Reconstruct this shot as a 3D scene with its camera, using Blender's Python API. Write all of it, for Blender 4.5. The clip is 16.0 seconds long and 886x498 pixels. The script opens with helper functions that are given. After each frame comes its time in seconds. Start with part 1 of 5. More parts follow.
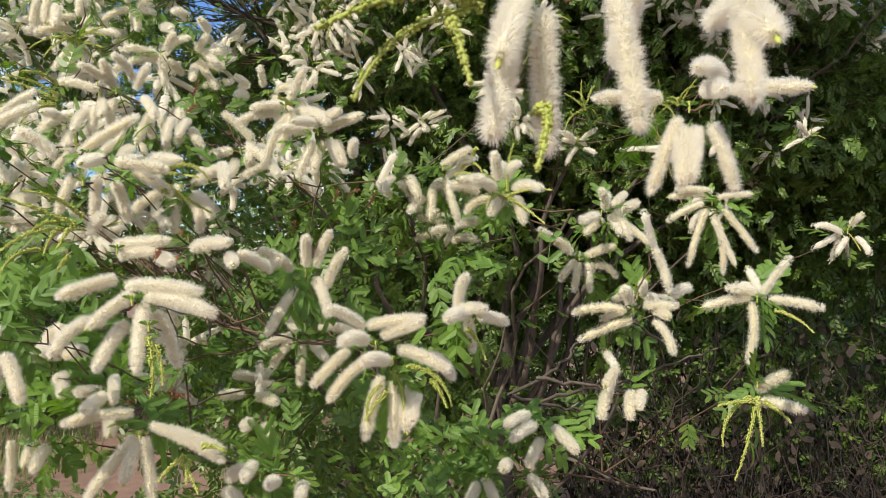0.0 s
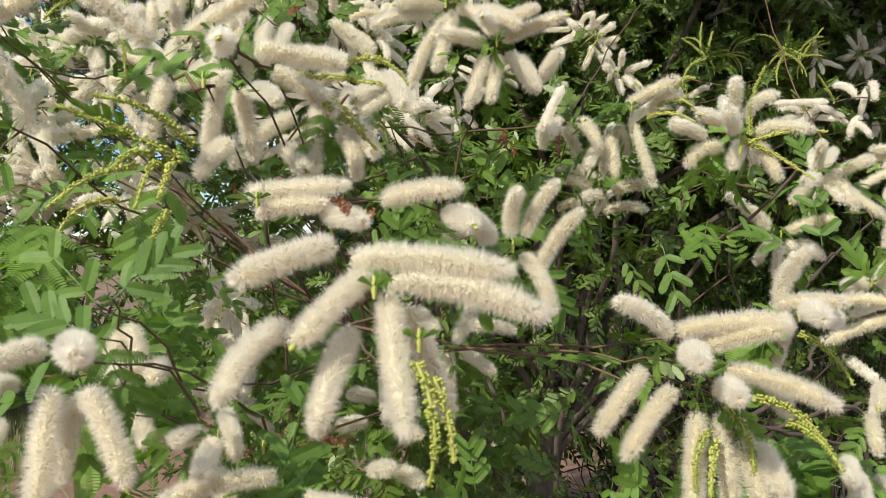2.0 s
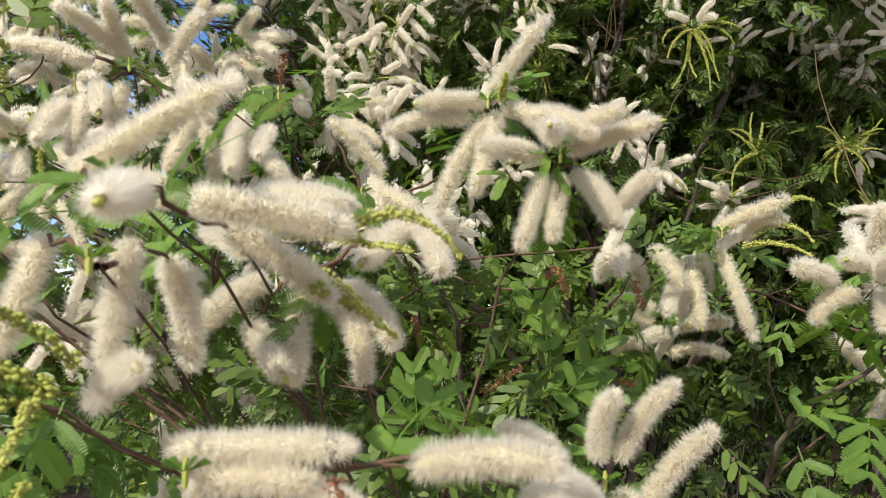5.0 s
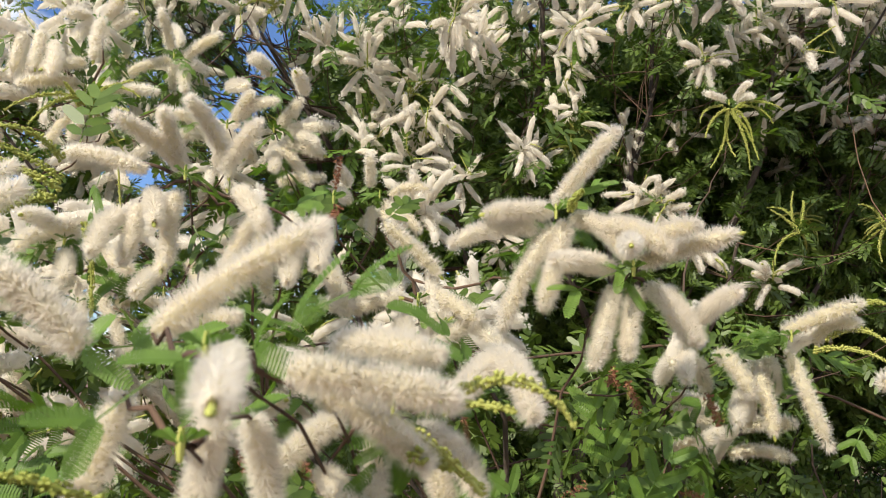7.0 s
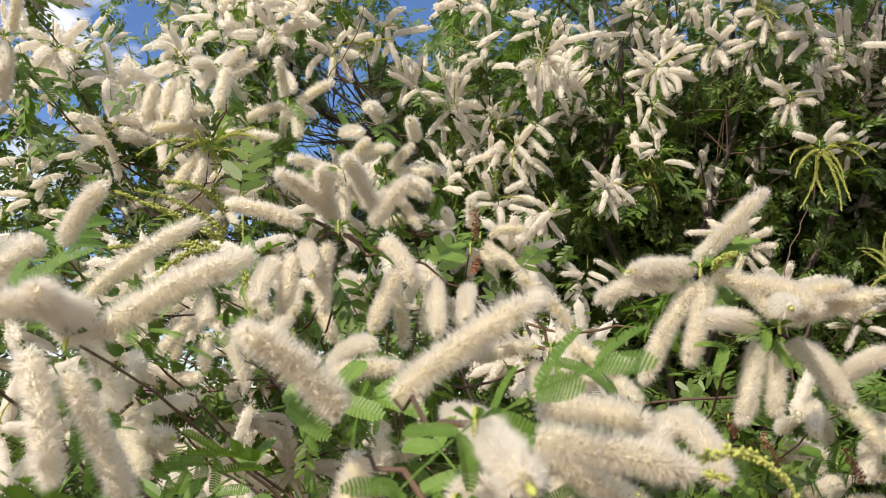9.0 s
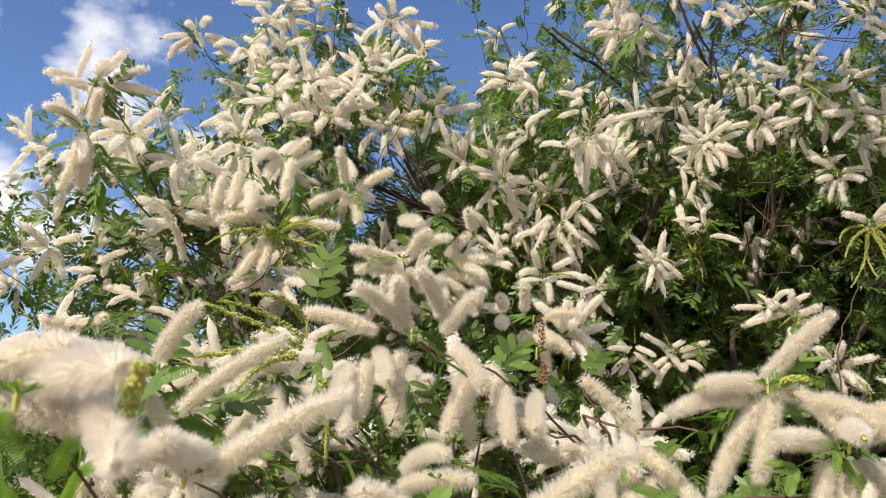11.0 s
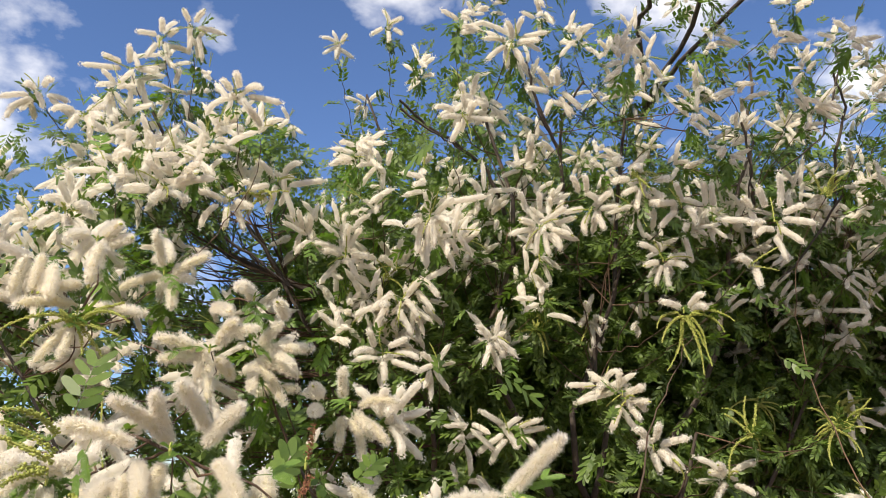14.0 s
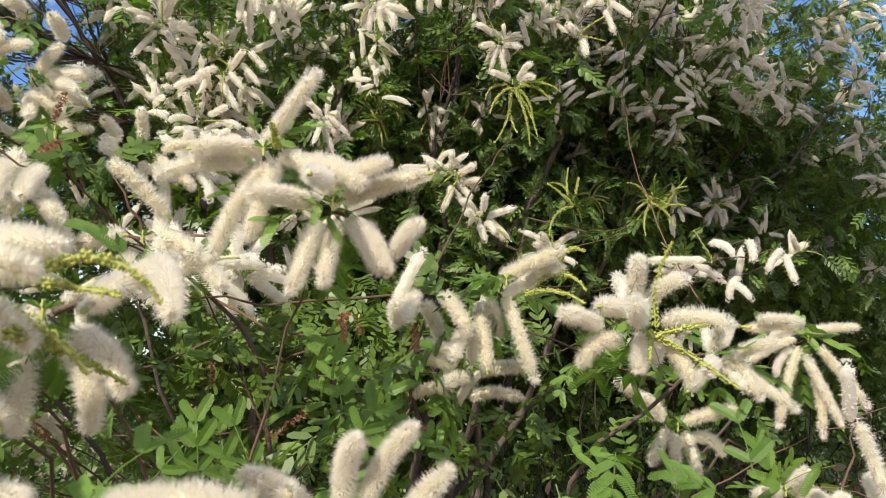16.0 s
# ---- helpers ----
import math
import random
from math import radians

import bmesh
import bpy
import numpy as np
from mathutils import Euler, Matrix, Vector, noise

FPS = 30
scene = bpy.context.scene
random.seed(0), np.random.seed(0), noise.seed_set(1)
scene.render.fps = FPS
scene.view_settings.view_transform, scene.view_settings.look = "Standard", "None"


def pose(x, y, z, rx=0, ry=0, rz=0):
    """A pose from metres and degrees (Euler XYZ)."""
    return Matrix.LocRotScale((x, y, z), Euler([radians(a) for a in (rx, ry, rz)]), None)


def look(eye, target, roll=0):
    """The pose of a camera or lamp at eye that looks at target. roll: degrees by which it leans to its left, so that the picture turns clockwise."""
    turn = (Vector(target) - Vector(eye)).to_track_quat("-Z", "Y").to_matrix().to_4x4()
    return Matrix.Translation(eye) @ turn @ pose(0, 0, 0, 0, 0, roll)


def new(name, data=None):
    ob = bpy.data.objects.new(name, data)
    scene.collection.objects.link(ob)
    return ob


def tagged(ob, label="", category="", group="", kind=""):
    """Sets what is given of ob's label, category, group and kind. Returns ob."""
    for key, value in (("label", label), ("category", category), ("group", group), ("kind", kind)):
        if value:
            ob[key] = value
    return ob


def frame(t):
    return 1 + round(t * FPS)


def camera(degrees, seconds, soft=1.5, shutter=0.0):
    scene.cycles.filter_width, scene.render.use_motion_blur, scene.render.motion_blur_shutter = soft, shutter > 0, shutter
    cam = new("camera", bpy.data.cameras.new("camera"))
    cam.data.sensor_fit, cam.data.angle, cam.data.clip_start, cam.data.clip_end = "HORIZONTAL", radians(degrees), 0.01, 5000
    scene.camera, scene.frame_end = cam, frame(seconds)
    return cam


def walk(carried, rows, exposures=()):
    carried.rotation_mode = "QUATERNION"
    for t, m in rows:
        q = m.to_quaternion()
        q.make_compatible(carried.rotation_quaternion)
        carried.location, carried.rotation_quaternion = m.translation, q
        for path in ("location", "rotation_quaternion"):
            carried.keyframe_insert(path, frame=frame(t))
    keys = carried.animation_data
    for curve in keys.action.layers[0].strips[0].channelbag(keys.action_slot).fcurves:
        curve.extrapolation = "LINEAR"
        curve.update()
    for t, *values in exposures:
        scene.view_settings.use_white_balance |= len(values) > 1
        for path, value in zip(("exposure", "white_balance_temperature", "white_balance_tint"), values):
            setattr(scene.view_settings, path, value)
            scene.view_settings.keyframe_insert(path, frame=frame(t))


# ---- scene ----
cam = camera(57.4, 16.0, soft=0.6)
METRES, EYE, TILT, LEAN, TURN = 1.25, 1.5, 0.0, 0.0, 0.0
ROWS = [
    (0.0, 0.0, 0.0, 0.0, 0.0, 0.0, -0.0),
    (0.5, -0.0969, 0.0461, -0.029, -0.15, -1.02, -0.13),
    (1.0, -0.1464, 0.1442, -0.0314, -0.42, -1.48, -0.43),
    (1.5, -0.1763, 0.2142, -0.0291, -1.78, -1.27, -0.47),
    (2.0, -0.2065, 0.2783, -0.0181, -3.39, -0.8, -0.37),
    (2.5, -0.2161, 0.3243, -0.0087, -4.27, -0.14, -0.37),
    (3.0, -0.2202, 0.3564, 0.0007, -4.21, 0.51, -0.62),
    (5.5, -0.2217, 0.4674, 0.0538, -3.9, 5.54, -0.78),
    (6.0, -0.229, 0.4709, 0.0617, -3.84, 6.88, -0.76),
    (6.5, -0.2342, 0.4723, 0.0702, -3.47, 7.87, -0.73),
    (7.0, -0.2461, 0.473, 0.0742, -2.77, 8.46, -0.82),
    (7.5, -0.2587, 0.4711, 0.0735, -1.82, 8.82, -0.9),
    (8.0, -0.2726, 0.4669, 0.0747, -0.88, 9.1, -1.22),
    (8.5, -0.2862, 0.4591, 0.0793, -0.1, 9.55, -1.56),
    (9.0, -0.2996, 0.4529, 0.0851, 0.45, 10.15, -2.02),
    (11.5, -0.3309, 0.416, 0.1224, 3.06, 14.28, -3.17),
    (12.0, -0.3393, 0.4074, 0.1273, 3.26, 15.02, -3.43),
    (12.5, -0.331, 0.4083, 0.1341, 2.3, 15.79, -3.37),
    (13.0, -0.3029, 0.4067, 0.1449, 0.32, 16.48, -3.18),
    (13.5, -0.2718, 0.407, 0.1496, -2.29, 17.11, -2.78),
    (14.0, -0.2479, 0.4041, 0.1546, -5.01, 17.34, -2.4),
    (14.5, -0.2334, 0.3959, 0.1485, -7.34, 16.8, -1.89),
    (15.0, -0.2297, 0.3902, 0.1249, -9.24, 15.04, -1.3),
    (15.5, -0.2141, 0.4038, 0.0888, -11.37, 11.77, -0.71),
    (16.0, -0.1754, 0.4408, 0.0443, -13.59, 7.64, -0.44),
]
walk(cam, [(t, pose(0, 0, EYE, TILT, LEAN, TURN) @ pose(METRES * x, METRES * y, METRES * z, 90 + pitch, roll, yaw)) for t, x, y, z, yaw, pitch, roll in ROWS],
     [(0.0, 0.84, 6500, 5), (3.0, 0.78, 6500, 4), (5.5, 0.80, 6500, 8), (12.5, 0.76, 6750, 12), (14.0, 0.83, 6750, 12), (16.0, 0.92, 6500, 8)])

# world, sun
cam.data.dof.use_dof, cam.data.dof.focus_distance, cam.data.dof.aperture_fstop = True, 1.25, 25.0
SUN_FROM = Vector((-0.52, -0.60, 0.62)).normalized()
elev = math.asin(SUN_FROM.z)
world = bpy.data.worlds.new("sky")
scene.world = world
world.use_nodes = True
wn, wl = world.node_tree.nodes, world.node_tree.links
wn.clear()
sky = wn.new("ShaderNodeTexSky")
sky.sky_type, sky.sun_disc = "NISHITA", False
sky.sun_elevation, sky.sun_rotation = elev, math.atan2(SUN_FROM.x, SUN_FROM.y)
sky.air_density, sky.dust_density, sky.ozone_density = 1.0, 0.0, 4.0
coord = wn.new("ShaderNodeTexCoord")
cloud = wn.new("ShaderNodeTexNoise")
cloud.inputs["Scale"].default_value, cloud.inputs["Detail"].default_value, cloud.inputs["Roughness"].default_value = 5.5, 8.0, 0.52
stretch = wn.new("ShaderNodeMapping")
stretch.inputs["Scale"].default_value, stretch.inputs["Location"].default_value = (1.0, 1.0, 1.6), (3.1, 0.4, 1.7)
cut = wn.new("ShaderNodeMapRange")
cut.inputs["From Min"].default_value, cut.inputs["From Max"].default_value = 0.54, 0.70
puff = wn.new("ShaderNodeMix")
puff.data_type = "RGBA"
puff.inputs["B"].default_value = (9.0, 9.1, 9.3, 1)
bg, wout = wn.new("ShaderNodeBackground"), wn.new("ShaderNodeOutputWorld")
bg.inputs["Strength"].default_value = 0.085
wl.new(coord.outputs["Generated"], stretch.inputs["Vector"])
wl.new(stretch.outputs["Vector"], cloud.inputs["Vector"])
gather = wn.new("ShaderNodeVectorMath")
gather.operation = "DOT_PRODUCT"
gather.inputs[1].default_value = Vector((0.0, 0.83, 0.55)).normalized()
# cloud thickens away from the view, added unseen to fill the shaded sides
ease = wn.new("ShaderNodeMapRange")
ease.inputs["From Min"].default_value, ease.inputs["From Max"].default_value = 0.45, 0.95
ease.inputs["To Min"].default_value, ease.inputs["To Max"].default_value = 0.14, -0.03
total_cloud = wn.new("ShaderNodeMath")
wl.new(coord.outputs["Generated"], gather.inputs[0])
wl.new(gather.outputs["Value"], ease.inputs["Value"])
wl.new(cloud.outputs["Fac"], total_cloud.inputs[0])
wl.new(ease.outputs["Result"], total_cloud.inputs[1])
heap = wn.new("ShaderNodeVectorMath")
heap.operation = "DOT_PRODUCT"
heap.inputs[1].default_value = Vector((-0.40, 0.79, 0.47)).normalized()
swell = wn.new("ShaderNodeMapRange")
swell.inputs["From Min"].default_value, swell.inputs["From Max"].default_value = 0.965, 1.0
swell.inputs["To Min"].default_value, swell.inputs["To Max"].default_value = 0.0, 0.085
heaped = wn.new("ShaderNodeMath")
wl.new(coord.outputs["Generated"], heap.inputs[0])
wl.new(heap.outputs["Value"], swell.inputs["Value"])
wl.new(swell.outputs["Result"], heaped.inputs[0])
wl.new(total_cloud.outputs[0], heaped.inputs[1])
wl.new(heaped.outputs[0], cut.inputs["Value"])
deep = wn.new("ShaderNodeMix")
deep.data_type, deep.blend_type = "RGBA", "MULTIPLY"
deep.inputs["Factor"].default_value, deep.inputs["B"].default_value = 1.0, (0.82, 0.90, 1.08, 1)
wl.new(cut.outputs["Result"], puff.inputs["Factor"])
wl.new(sky.outputs["Color"], deep.inputs["A"])
wl.new(deep.outputs["Result"], puff.inputs["A"])
wl.new(puff.outputs["Result"], bg.inputs["Color"])
wl.new(bg.outputs["Background"], wout.inputs["Surface"])

sun = new("sun", bpy.data.lights.new("sun", "SUN"))
sun.data.energy, sun.data.angle, sun.data.color = 3.8, radians(0.6), (1.0, 0.915, 0.765)
sun.matrix_world = look(SUN_FROM * 20, (0, 0, 0))


# materials
def material(name, low, high, rough=0.6, scale=60.0, through_light=0.0, glow=(1, 1, 1), bump=0.0, island=False, spread=0.25, coarse=6.0):
    """Two colours mixed by coarse and fine noise and by a random value of each piece; through_light lets light shine through thin blades."""
    m = bpy.data.materials.new(name)
    m.use_nodes = True
    n, k = m.node_tree.nodes, m.node_tree.links
    p, out = n["Principled BSDF"], n["Material Output"]
    tc = n.new("ShaderNodeTexCoord")
    fine, wide = n.new("ShaderNodeTexNoise"), n.new("ShaderNodeTexNoise")
    fine.inputs["Scale"].default_value, fine.inputs["Detail"].default_value = scale, 4.0
    wide.inputs["Scale"].default_value = coarse
    for node in (fine, wide):
        k.new(tc.outputs["Object"], node.inputs["Vector"])
    if island:
        ran = n.new("ShaderNodeNewGeometry").outputs["Random Per Island"]
    else:
        ran = n.new("ShaderNodeObjectInfo").outputs["Random"]
    total = n.new("ShaderNodeMath")
    total.operation = "MULTIPLY_ADD"
    total.inputs[1].default_value = 0.5
    k.new(wide.outputs["Fac"], total.inputs[0])
    half = n.new("ShaderNodeMath")
    half.operation = "MULTIPLY"
    half.inputs[1].default_value = 0.5
    k.new(fine.outputs["Fac"], half.inputs[0])
    k.new(half.outputs[0], total.inputs[2])
    shift = n.new("ShaderNodeMath")
    shift.operation = "MULTIPLY_ADD"
    shift.inputs[1].default_value = spread * 2
    k.new(ran, shift.inputs[0])
    k.new(total.outputs[0], shift.inputs[2])
    span = n.new("ShaderNodeMapRange")
    span.inputs["From Min"].default_value, span.inputs["From Max"].default_value = 0.3, 0.75 + spread * 2
    k.new(shift.outputs[0], span.inputs["Value"])
    mix = n.new("ShaderNodeMix")
    mix.data_type = "RGBA"
    mix.inputs["A"].default_value, mix.inputs["B"].default_value = (*low, 1), (*high, 1)
    k.new(span.outputs["Result"], mix.inputs["Factor"])
    k.new(mix.outputs["Result"], p.inputs["Base Color"])
    p.inputs["Roughness"].default_value = rough
    if bump:
        b = n.new("ShaderNodeBump")
        b.inputs["Strength"].default_value, b.inputs["Distance"].default_value = bump, 0.004
        k.new(fine.outputs["Fac"], b.inputs["Height"])
        k.new(b.outputs["Normal"], p.inputs["Normal"])
    if through_light:
        tint = n.new("ShaderNodeMix")
        tint.data_type, tint.blend_type = "RGBA", "MULTIPLY"
        tint.inputs["Factor"].default_value, tint.inputs["B"].default_value = 1.0, (*glow, 1)
        k.new(mix.outputs["Result"], tint.inputs["A"])
        tl, both = n.new("ShaderNodeBsdfTranslucent"), n.new("ShaderNodeMixShader")
        both.inputs[0].default_value = through_light
        k.new(tint.outputs["Result"], tl.inputs["Color"])
        k.new(p.outputs["BSDF"], both.inputs[1])
        k.new(tl.outputs["BSDF"], both.inputs[2])
        k.new(both.outputs[0], out.inputs["Surface"])
    return m


FLUFF = material("white_stamens", (0.865, 0.83, 0.765), (0.895, 0.87, 0.81), 0.8, 120, 0.68, (1.0, 0.985, 0.955), spread=0.15)
AXIS = material("cream_spike_axis", (0.87, 0.80, 0.55), (0.90, 0.88, 0.81), 0.8, 420, 0.6, spread=0.2, bump=0.6, coarse=130)
BUD = material("yellow_green_buds", (0.33, 0.38, 0.07), (0.56, 0.56, 0.17), 0.6, 200, 0.3, (1.1, 1.1, 0.8))
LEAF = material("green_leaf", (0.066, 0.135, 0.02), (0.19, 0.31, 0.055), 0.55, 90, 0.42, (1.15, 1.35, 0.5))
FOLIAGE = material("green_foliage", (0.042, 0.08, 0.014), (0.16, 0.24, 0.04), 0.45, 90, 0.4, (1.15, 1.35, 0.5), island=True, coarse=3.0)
# the tree's leaf green, set darker to stand for shade within its crown
SHADE_LEAF = material("shade_toned_tree_leaf", (0.036, 0.068, 0.013), (0.16, 0.24, 0.042), 0.5, 90, 0.35, (1.1, 1.35, 0.5), island=True, coarse=3.0)
BARK = material("grey_brown_bark", (0.035, 0.027, 0.022), (0.115, 0.088, 0.07), 0.9, 90, bump=0.8)
TWIG = material("reddish_twig", (0.05, 0.03, 0.02), (0.13, 0.075, 0.045), 0.9, 120, bump=0.4)
DRY = material("dry_brown_flowers", (0.16, 0.06, 0.03), (0.34, 0.16, 0.08), 0.8, 150)


# mesh makers
def mesh_of(name, verts, faces, mats, which=None, smooth=False):
    me = bpy.data.meshes.new(name)
    me.from_pydata([tuple(v) for v in verts], [], [tuple(int(i) for i in f) for f in faces])
    for m in mats:
        me.materials.append(m)
    if which is not None:
        me.polygons.foreach_set("material_index", list(which))
    if smooth:
        me.polygons.foreach_set("use_smooth", [True] * len(me.polygons))
    me.update()
    return me


def rotation_to(direction, up=Vector((0, 0, 1))):
    """Turns local z to direction and local x as far up as it goes."""
    z = Vector(direction).normalized()
    x = up - z * up.dot(z)
    x = x.normalized() if x.length > 1e-4 else Vector((1, 0, 0))
    y = z.cross(x)
    return Matrix((x, y, z)).transposed()


SPIKE = 0.066


def spike_mesh(seed, grade, hairs, width, inner, outer, bow, rings, sides, skin, opened=1.0):
    """A flower spike along z: a thin lumpy axis, thickly set with fine white stamens, bowed towards x; beyond opened the buds are still closed."""
    r = np.random.RandomState(seed)

    def axis_at(s):
        return np.stack([bow * 4 * s * (1 - s), np.zeros_like(s), s * SPIKE], -1)
    verts, faces, which = [], [], []
    ss = np.linspace(0.0, 1.0, rings + 1)
    cen = axis_at(ss)
    for i, s in enumerate(ss):
        fat = inner * min(1.0, 0.35 + 6 * s, 0.25 + 7 * (1 - s))
        if s > opened:
            fat = 0.0022 * (1.3 - 0.7 * s)
        for j in range(sides):
            a = 2 * math.pi * (j + 0.5 * (i % 2)) / sides
            w = fat * (1 + (0.22 if skin else 0.08) * r.uniform(-1, 1))
            verts.append(cen[i] + [w * math.cos(a), w * math.sin(a), 0])
    for i in range(rings):
        for j in range(sides):
            a, b = i * sides + j, i * sides + (j + 1) % sides
            faces.append((a, b, b + sides, a + sides))
            which.append(2 if ss[i] >= opened else skin)
    for ring, tip_z in ((0, -0.0005), (rings, SPIKE + 0.0022)):
        verts.append(np.array([0, 0, tip_z]))
        for j in range(sides):
            faces.append((ring * sides + j, ring * sides + (j + 1) % sides, len(verts) - 1))
            which.append(2 if ring and opened < 1 else skin)
    s = np.minimum(r.uniform(0.02, 1.06, hairs), 1.0) * opened
    ang = r.uniform(0, 2 * math.pi, hairs)
    # stamens stand out in whorls of single flowers, lean to the tip and fan out over it
    lean = r.normal(0.10, 0.30, hairs) + np.clip((s / opened - 0.93) * 14, 0, 1) * r.uniform(0.1, 3.2, hairs) - np.clip((0.08 - s) * 8, 0, 0.6)
    patch = 1.0 + 0.10 * np.sin(s * 31 + seed) * np.sin(ang * 2 + s * 9)
    reach = outer * (r.uniform(0.68, 1.07, hairs) if grade < 2 else r.uniform(0.80, 1.10, hairs)) * np.clip(0.6 + 5 * s, 0, 1) * patch
    rad = np.stack([np.cos(ang), np.sin(ang), lean], -1)
    rad /= np.linalg.norm(rad, axis=1)[:, None]
    tan = np.stack([-np.sin(ang), np.cos(ang), r.normal(0, 1.2, hairs)], -1)
    tan /= np.linalg.norm(tan, axis=1)[:, None]
    root = axis_at(s) + rad * inner * 0.8
    tip = axis_at(s) + rad * reach[:, None] + r.normal(0, 0.0005, (hairs, 3))
    base = len(verts)
    block = np.stack([root + tan * width * 0.8, tip, root - tan * width * 0.8], 1).reshape(-1, 3)
    verts += list(block)
    faces += [(base + 3 * i, base + 3 * i + 1, base + 3 * i + 2) for i in range(hairs)]
    which += [0] * hairs
    me = mesh_of("flower_spike", verts, faces, (FLUFF, AXIS, BUD), which)
    me.polygons.foreach_set("use_smooth", [len(f) > 3 for f in faces])
    return me


SPIKES = {}
for grade, (hairs, width, inner, outer, rings, sides) in enumerate(((5000, 0.00029, 0.0042, 0.0097, 24, 9), (2200, 0.00038, 0.0045, 0.0094, 14, 7), (300, 0.00100, 0.0054, 0.0082, 9, 6), (90, 0.0017, 0.0056, 0.0080, 5, 5))):
    bows = (0.001, 0.003, 0.0055, 0.002, 0.002) if grade < 2 else (0.0005, 0.003, 0.006, 0.001, 0.002)
    SPIKES[grade] = [spike_mesh(10 * grade + i, grade, hairs, width, inner, outer, bow, rings, sides, 1 if grade < 2 else 0, 0.86 if i == 4 else 1.0) for i, bow in enumerate(bows)]


def bud_mesh(seed, bow, grains=130):
    """A young spike along z: a thin stalk set with small round green buds."""
    r = random.Random(seed)
    verts, faces = [], []
    for i in range(grains):
        s = min(1.0, max(0.0, (i + r.uniform(-1, 2)) / grains))
        a = r.uniform(0, 6.3)
        c = Vector((bow * 4 * s * (1 - s), 0, s * SPIKE))
        fat = 0.0029 * (1.05 - 0.5 * s) * r.uniform(0.8, 1.15)
        p = c + Vector((math.cos(a), math.sin(a), 0.2)) * fat * 0.75
        b = len(verts)
        g = fat * r.uniform(0.34, 0.5)
        for d in ((1, 0, 0), (-1, 0, 0), (0, 1, 0), (0, -1, 0), (0, 0, 1.2), (0, 0, -1.2)):
            verts.append(p + Vector(d) * g)
        for f in ((0, 2, 4), (2, 1, 4), (1, 3, 4), (3, 0, 4), (2, 0, 5), (1, 2, 5), (3, 1, 5), (0, 3, 5)):
            faces.append(tuple(b + x for x in f))
    n = 8
    for i in range(n + 1):
        s = i / n
        for j in range(4):
            a = j * math.pi / 2
            w = 0.0009
            verts.append(Vector((bow * 4 * s * (1 - s) + w * math.cos(a), w * math.sin(a), s * SPIKE)))
    b = grains * 6
    for i in range(n):
        for j in range(4):
            faces.append((b + 4 * i + j, b + 4 * i + (j + 1) % 4, b + 4 * i + 4 + (j + 1) % 4, b + 4 * i + 4 + j))
    return mesh_of("bud_spike", verts, faces, (BUD,), smooth=True)


BUDS = [bud_mesh(i, b) for i, b in enumerate((0.002, 0.006, 0.011))]
SPRIGS = [bud_mesh(9 + i, b, 26) for i, b in enumerate((0.001, 0.004))]


def leaf_arrays(seed, pairs, leaflets, length=0.055, rounder=False, blade=(0.42, 0.55), slim=0.19):
    """A twice-feathered leaf along z with its face towards x: pairs of oblong blades on a stalk, each cut into leaflets (or whole, when leaflets is 0)."""
    r = random.Random(seed)
    verts, faces = [], []

    def spine(s):
        return Vector((-0.30 * length * s * s, 0, length * s))

    def face(*vs):
        b = len(verts)
        verts.extend(vs)
        faces.append(tuple(range(b, b + len(vs))))
    bits = 4 if leaflets else 1
    for i in range(bits):
        a, b = spine(i / bits), spine((i + 1) / bits)
        w = Vector((0, 0.0006, 0))
        face(a - w, a + w, b + w, b - w)
    for i in range(pairs):
        s = 0.25 + 0.75 * i / max(pairs - 1, 1)
        o = spine(s)
        for side in (-1, 1):
            size = length * r.uniform(*blade) * (1.0 - 0.25 * abs(s - 0.65))
            ang = radians(r.uniform(48, 66) - 22 * s)
            d = Vector((r.uniform(-0.35, 0.1), side * math.sin(ang), math.cos(ang))).normalized()
            q = Vector((1, 0, 0))
            q = (q - d * q.dot(d) + Vector((0, r.uniform(-0.3, 0.3), 0))).normalized()
            cross = d.cross(q).normalized()
            half = size * slim
            droop = r.uniform(0.05, 0.30) * size
            if leaflets:
                for k in range(leaflets):
                    u = (k + 0.6) / leaflets
                    c = o + d * size * u - q * droop * u * u
                    reach = half * min(1.0, 0.6 + 3 * u, 0.38 + 3 * (1 - u))
                    step = size / leaflets * 1.0
                    for e in (-1, 1):
                        out = cross * e * reach * r.uniform(0.93, 1.04) + d * reach * 0.35 + q * reach * 0.22
                        face(c - d * step * 0.5, c + out - d * step * 0.46, c + out * 1.03 + d * step * 0.40, c + d * step * 0.5)
            else:
                b = o + d * size - q * droop
                m1, m2 = o + d * size * 0.25 - q * droop * 0.06, o + d * size * 0.8 - q * droop * 0.62
                w1, w2 = cross * half, cross * half * 0.9
                if rounder:
                    e1, e2 = b + cross * half * 0.4, b - cross * half * 0.4
                    face(o, m1 - w1, m2 - w2, e2, e1, m2 + w2, m1 + w1)
                else:
                    mid = m1.lerp(m2, 0.6)
                    face(o, mid - w1, b, mid + w1)
    return verts, faces


LEAVES = [mesh_of("leaf", *leaf_arrays(i, 2 + i % 3, 14, length=0.062, blade=(0.46, 0.6), slim=0.185), (LEAF,)) for i in range(6)]
PLAIN = [leaf_arrays(20 + i, 5 + i % 3, 0, blade=(0.36, 0.48), slim=0.19) for i in range(6)]
FAR = [leaf_arrays(60 + i, 4, 0, blade=(0.42, 0.54), slim=0.24) for i in range(4)]
ROUND = [leaf_arrays(40 + i, 4 + i % 3, 0, rounder=True, blade=(0.38, 0.5), slim=0.18) for i in range(6)]


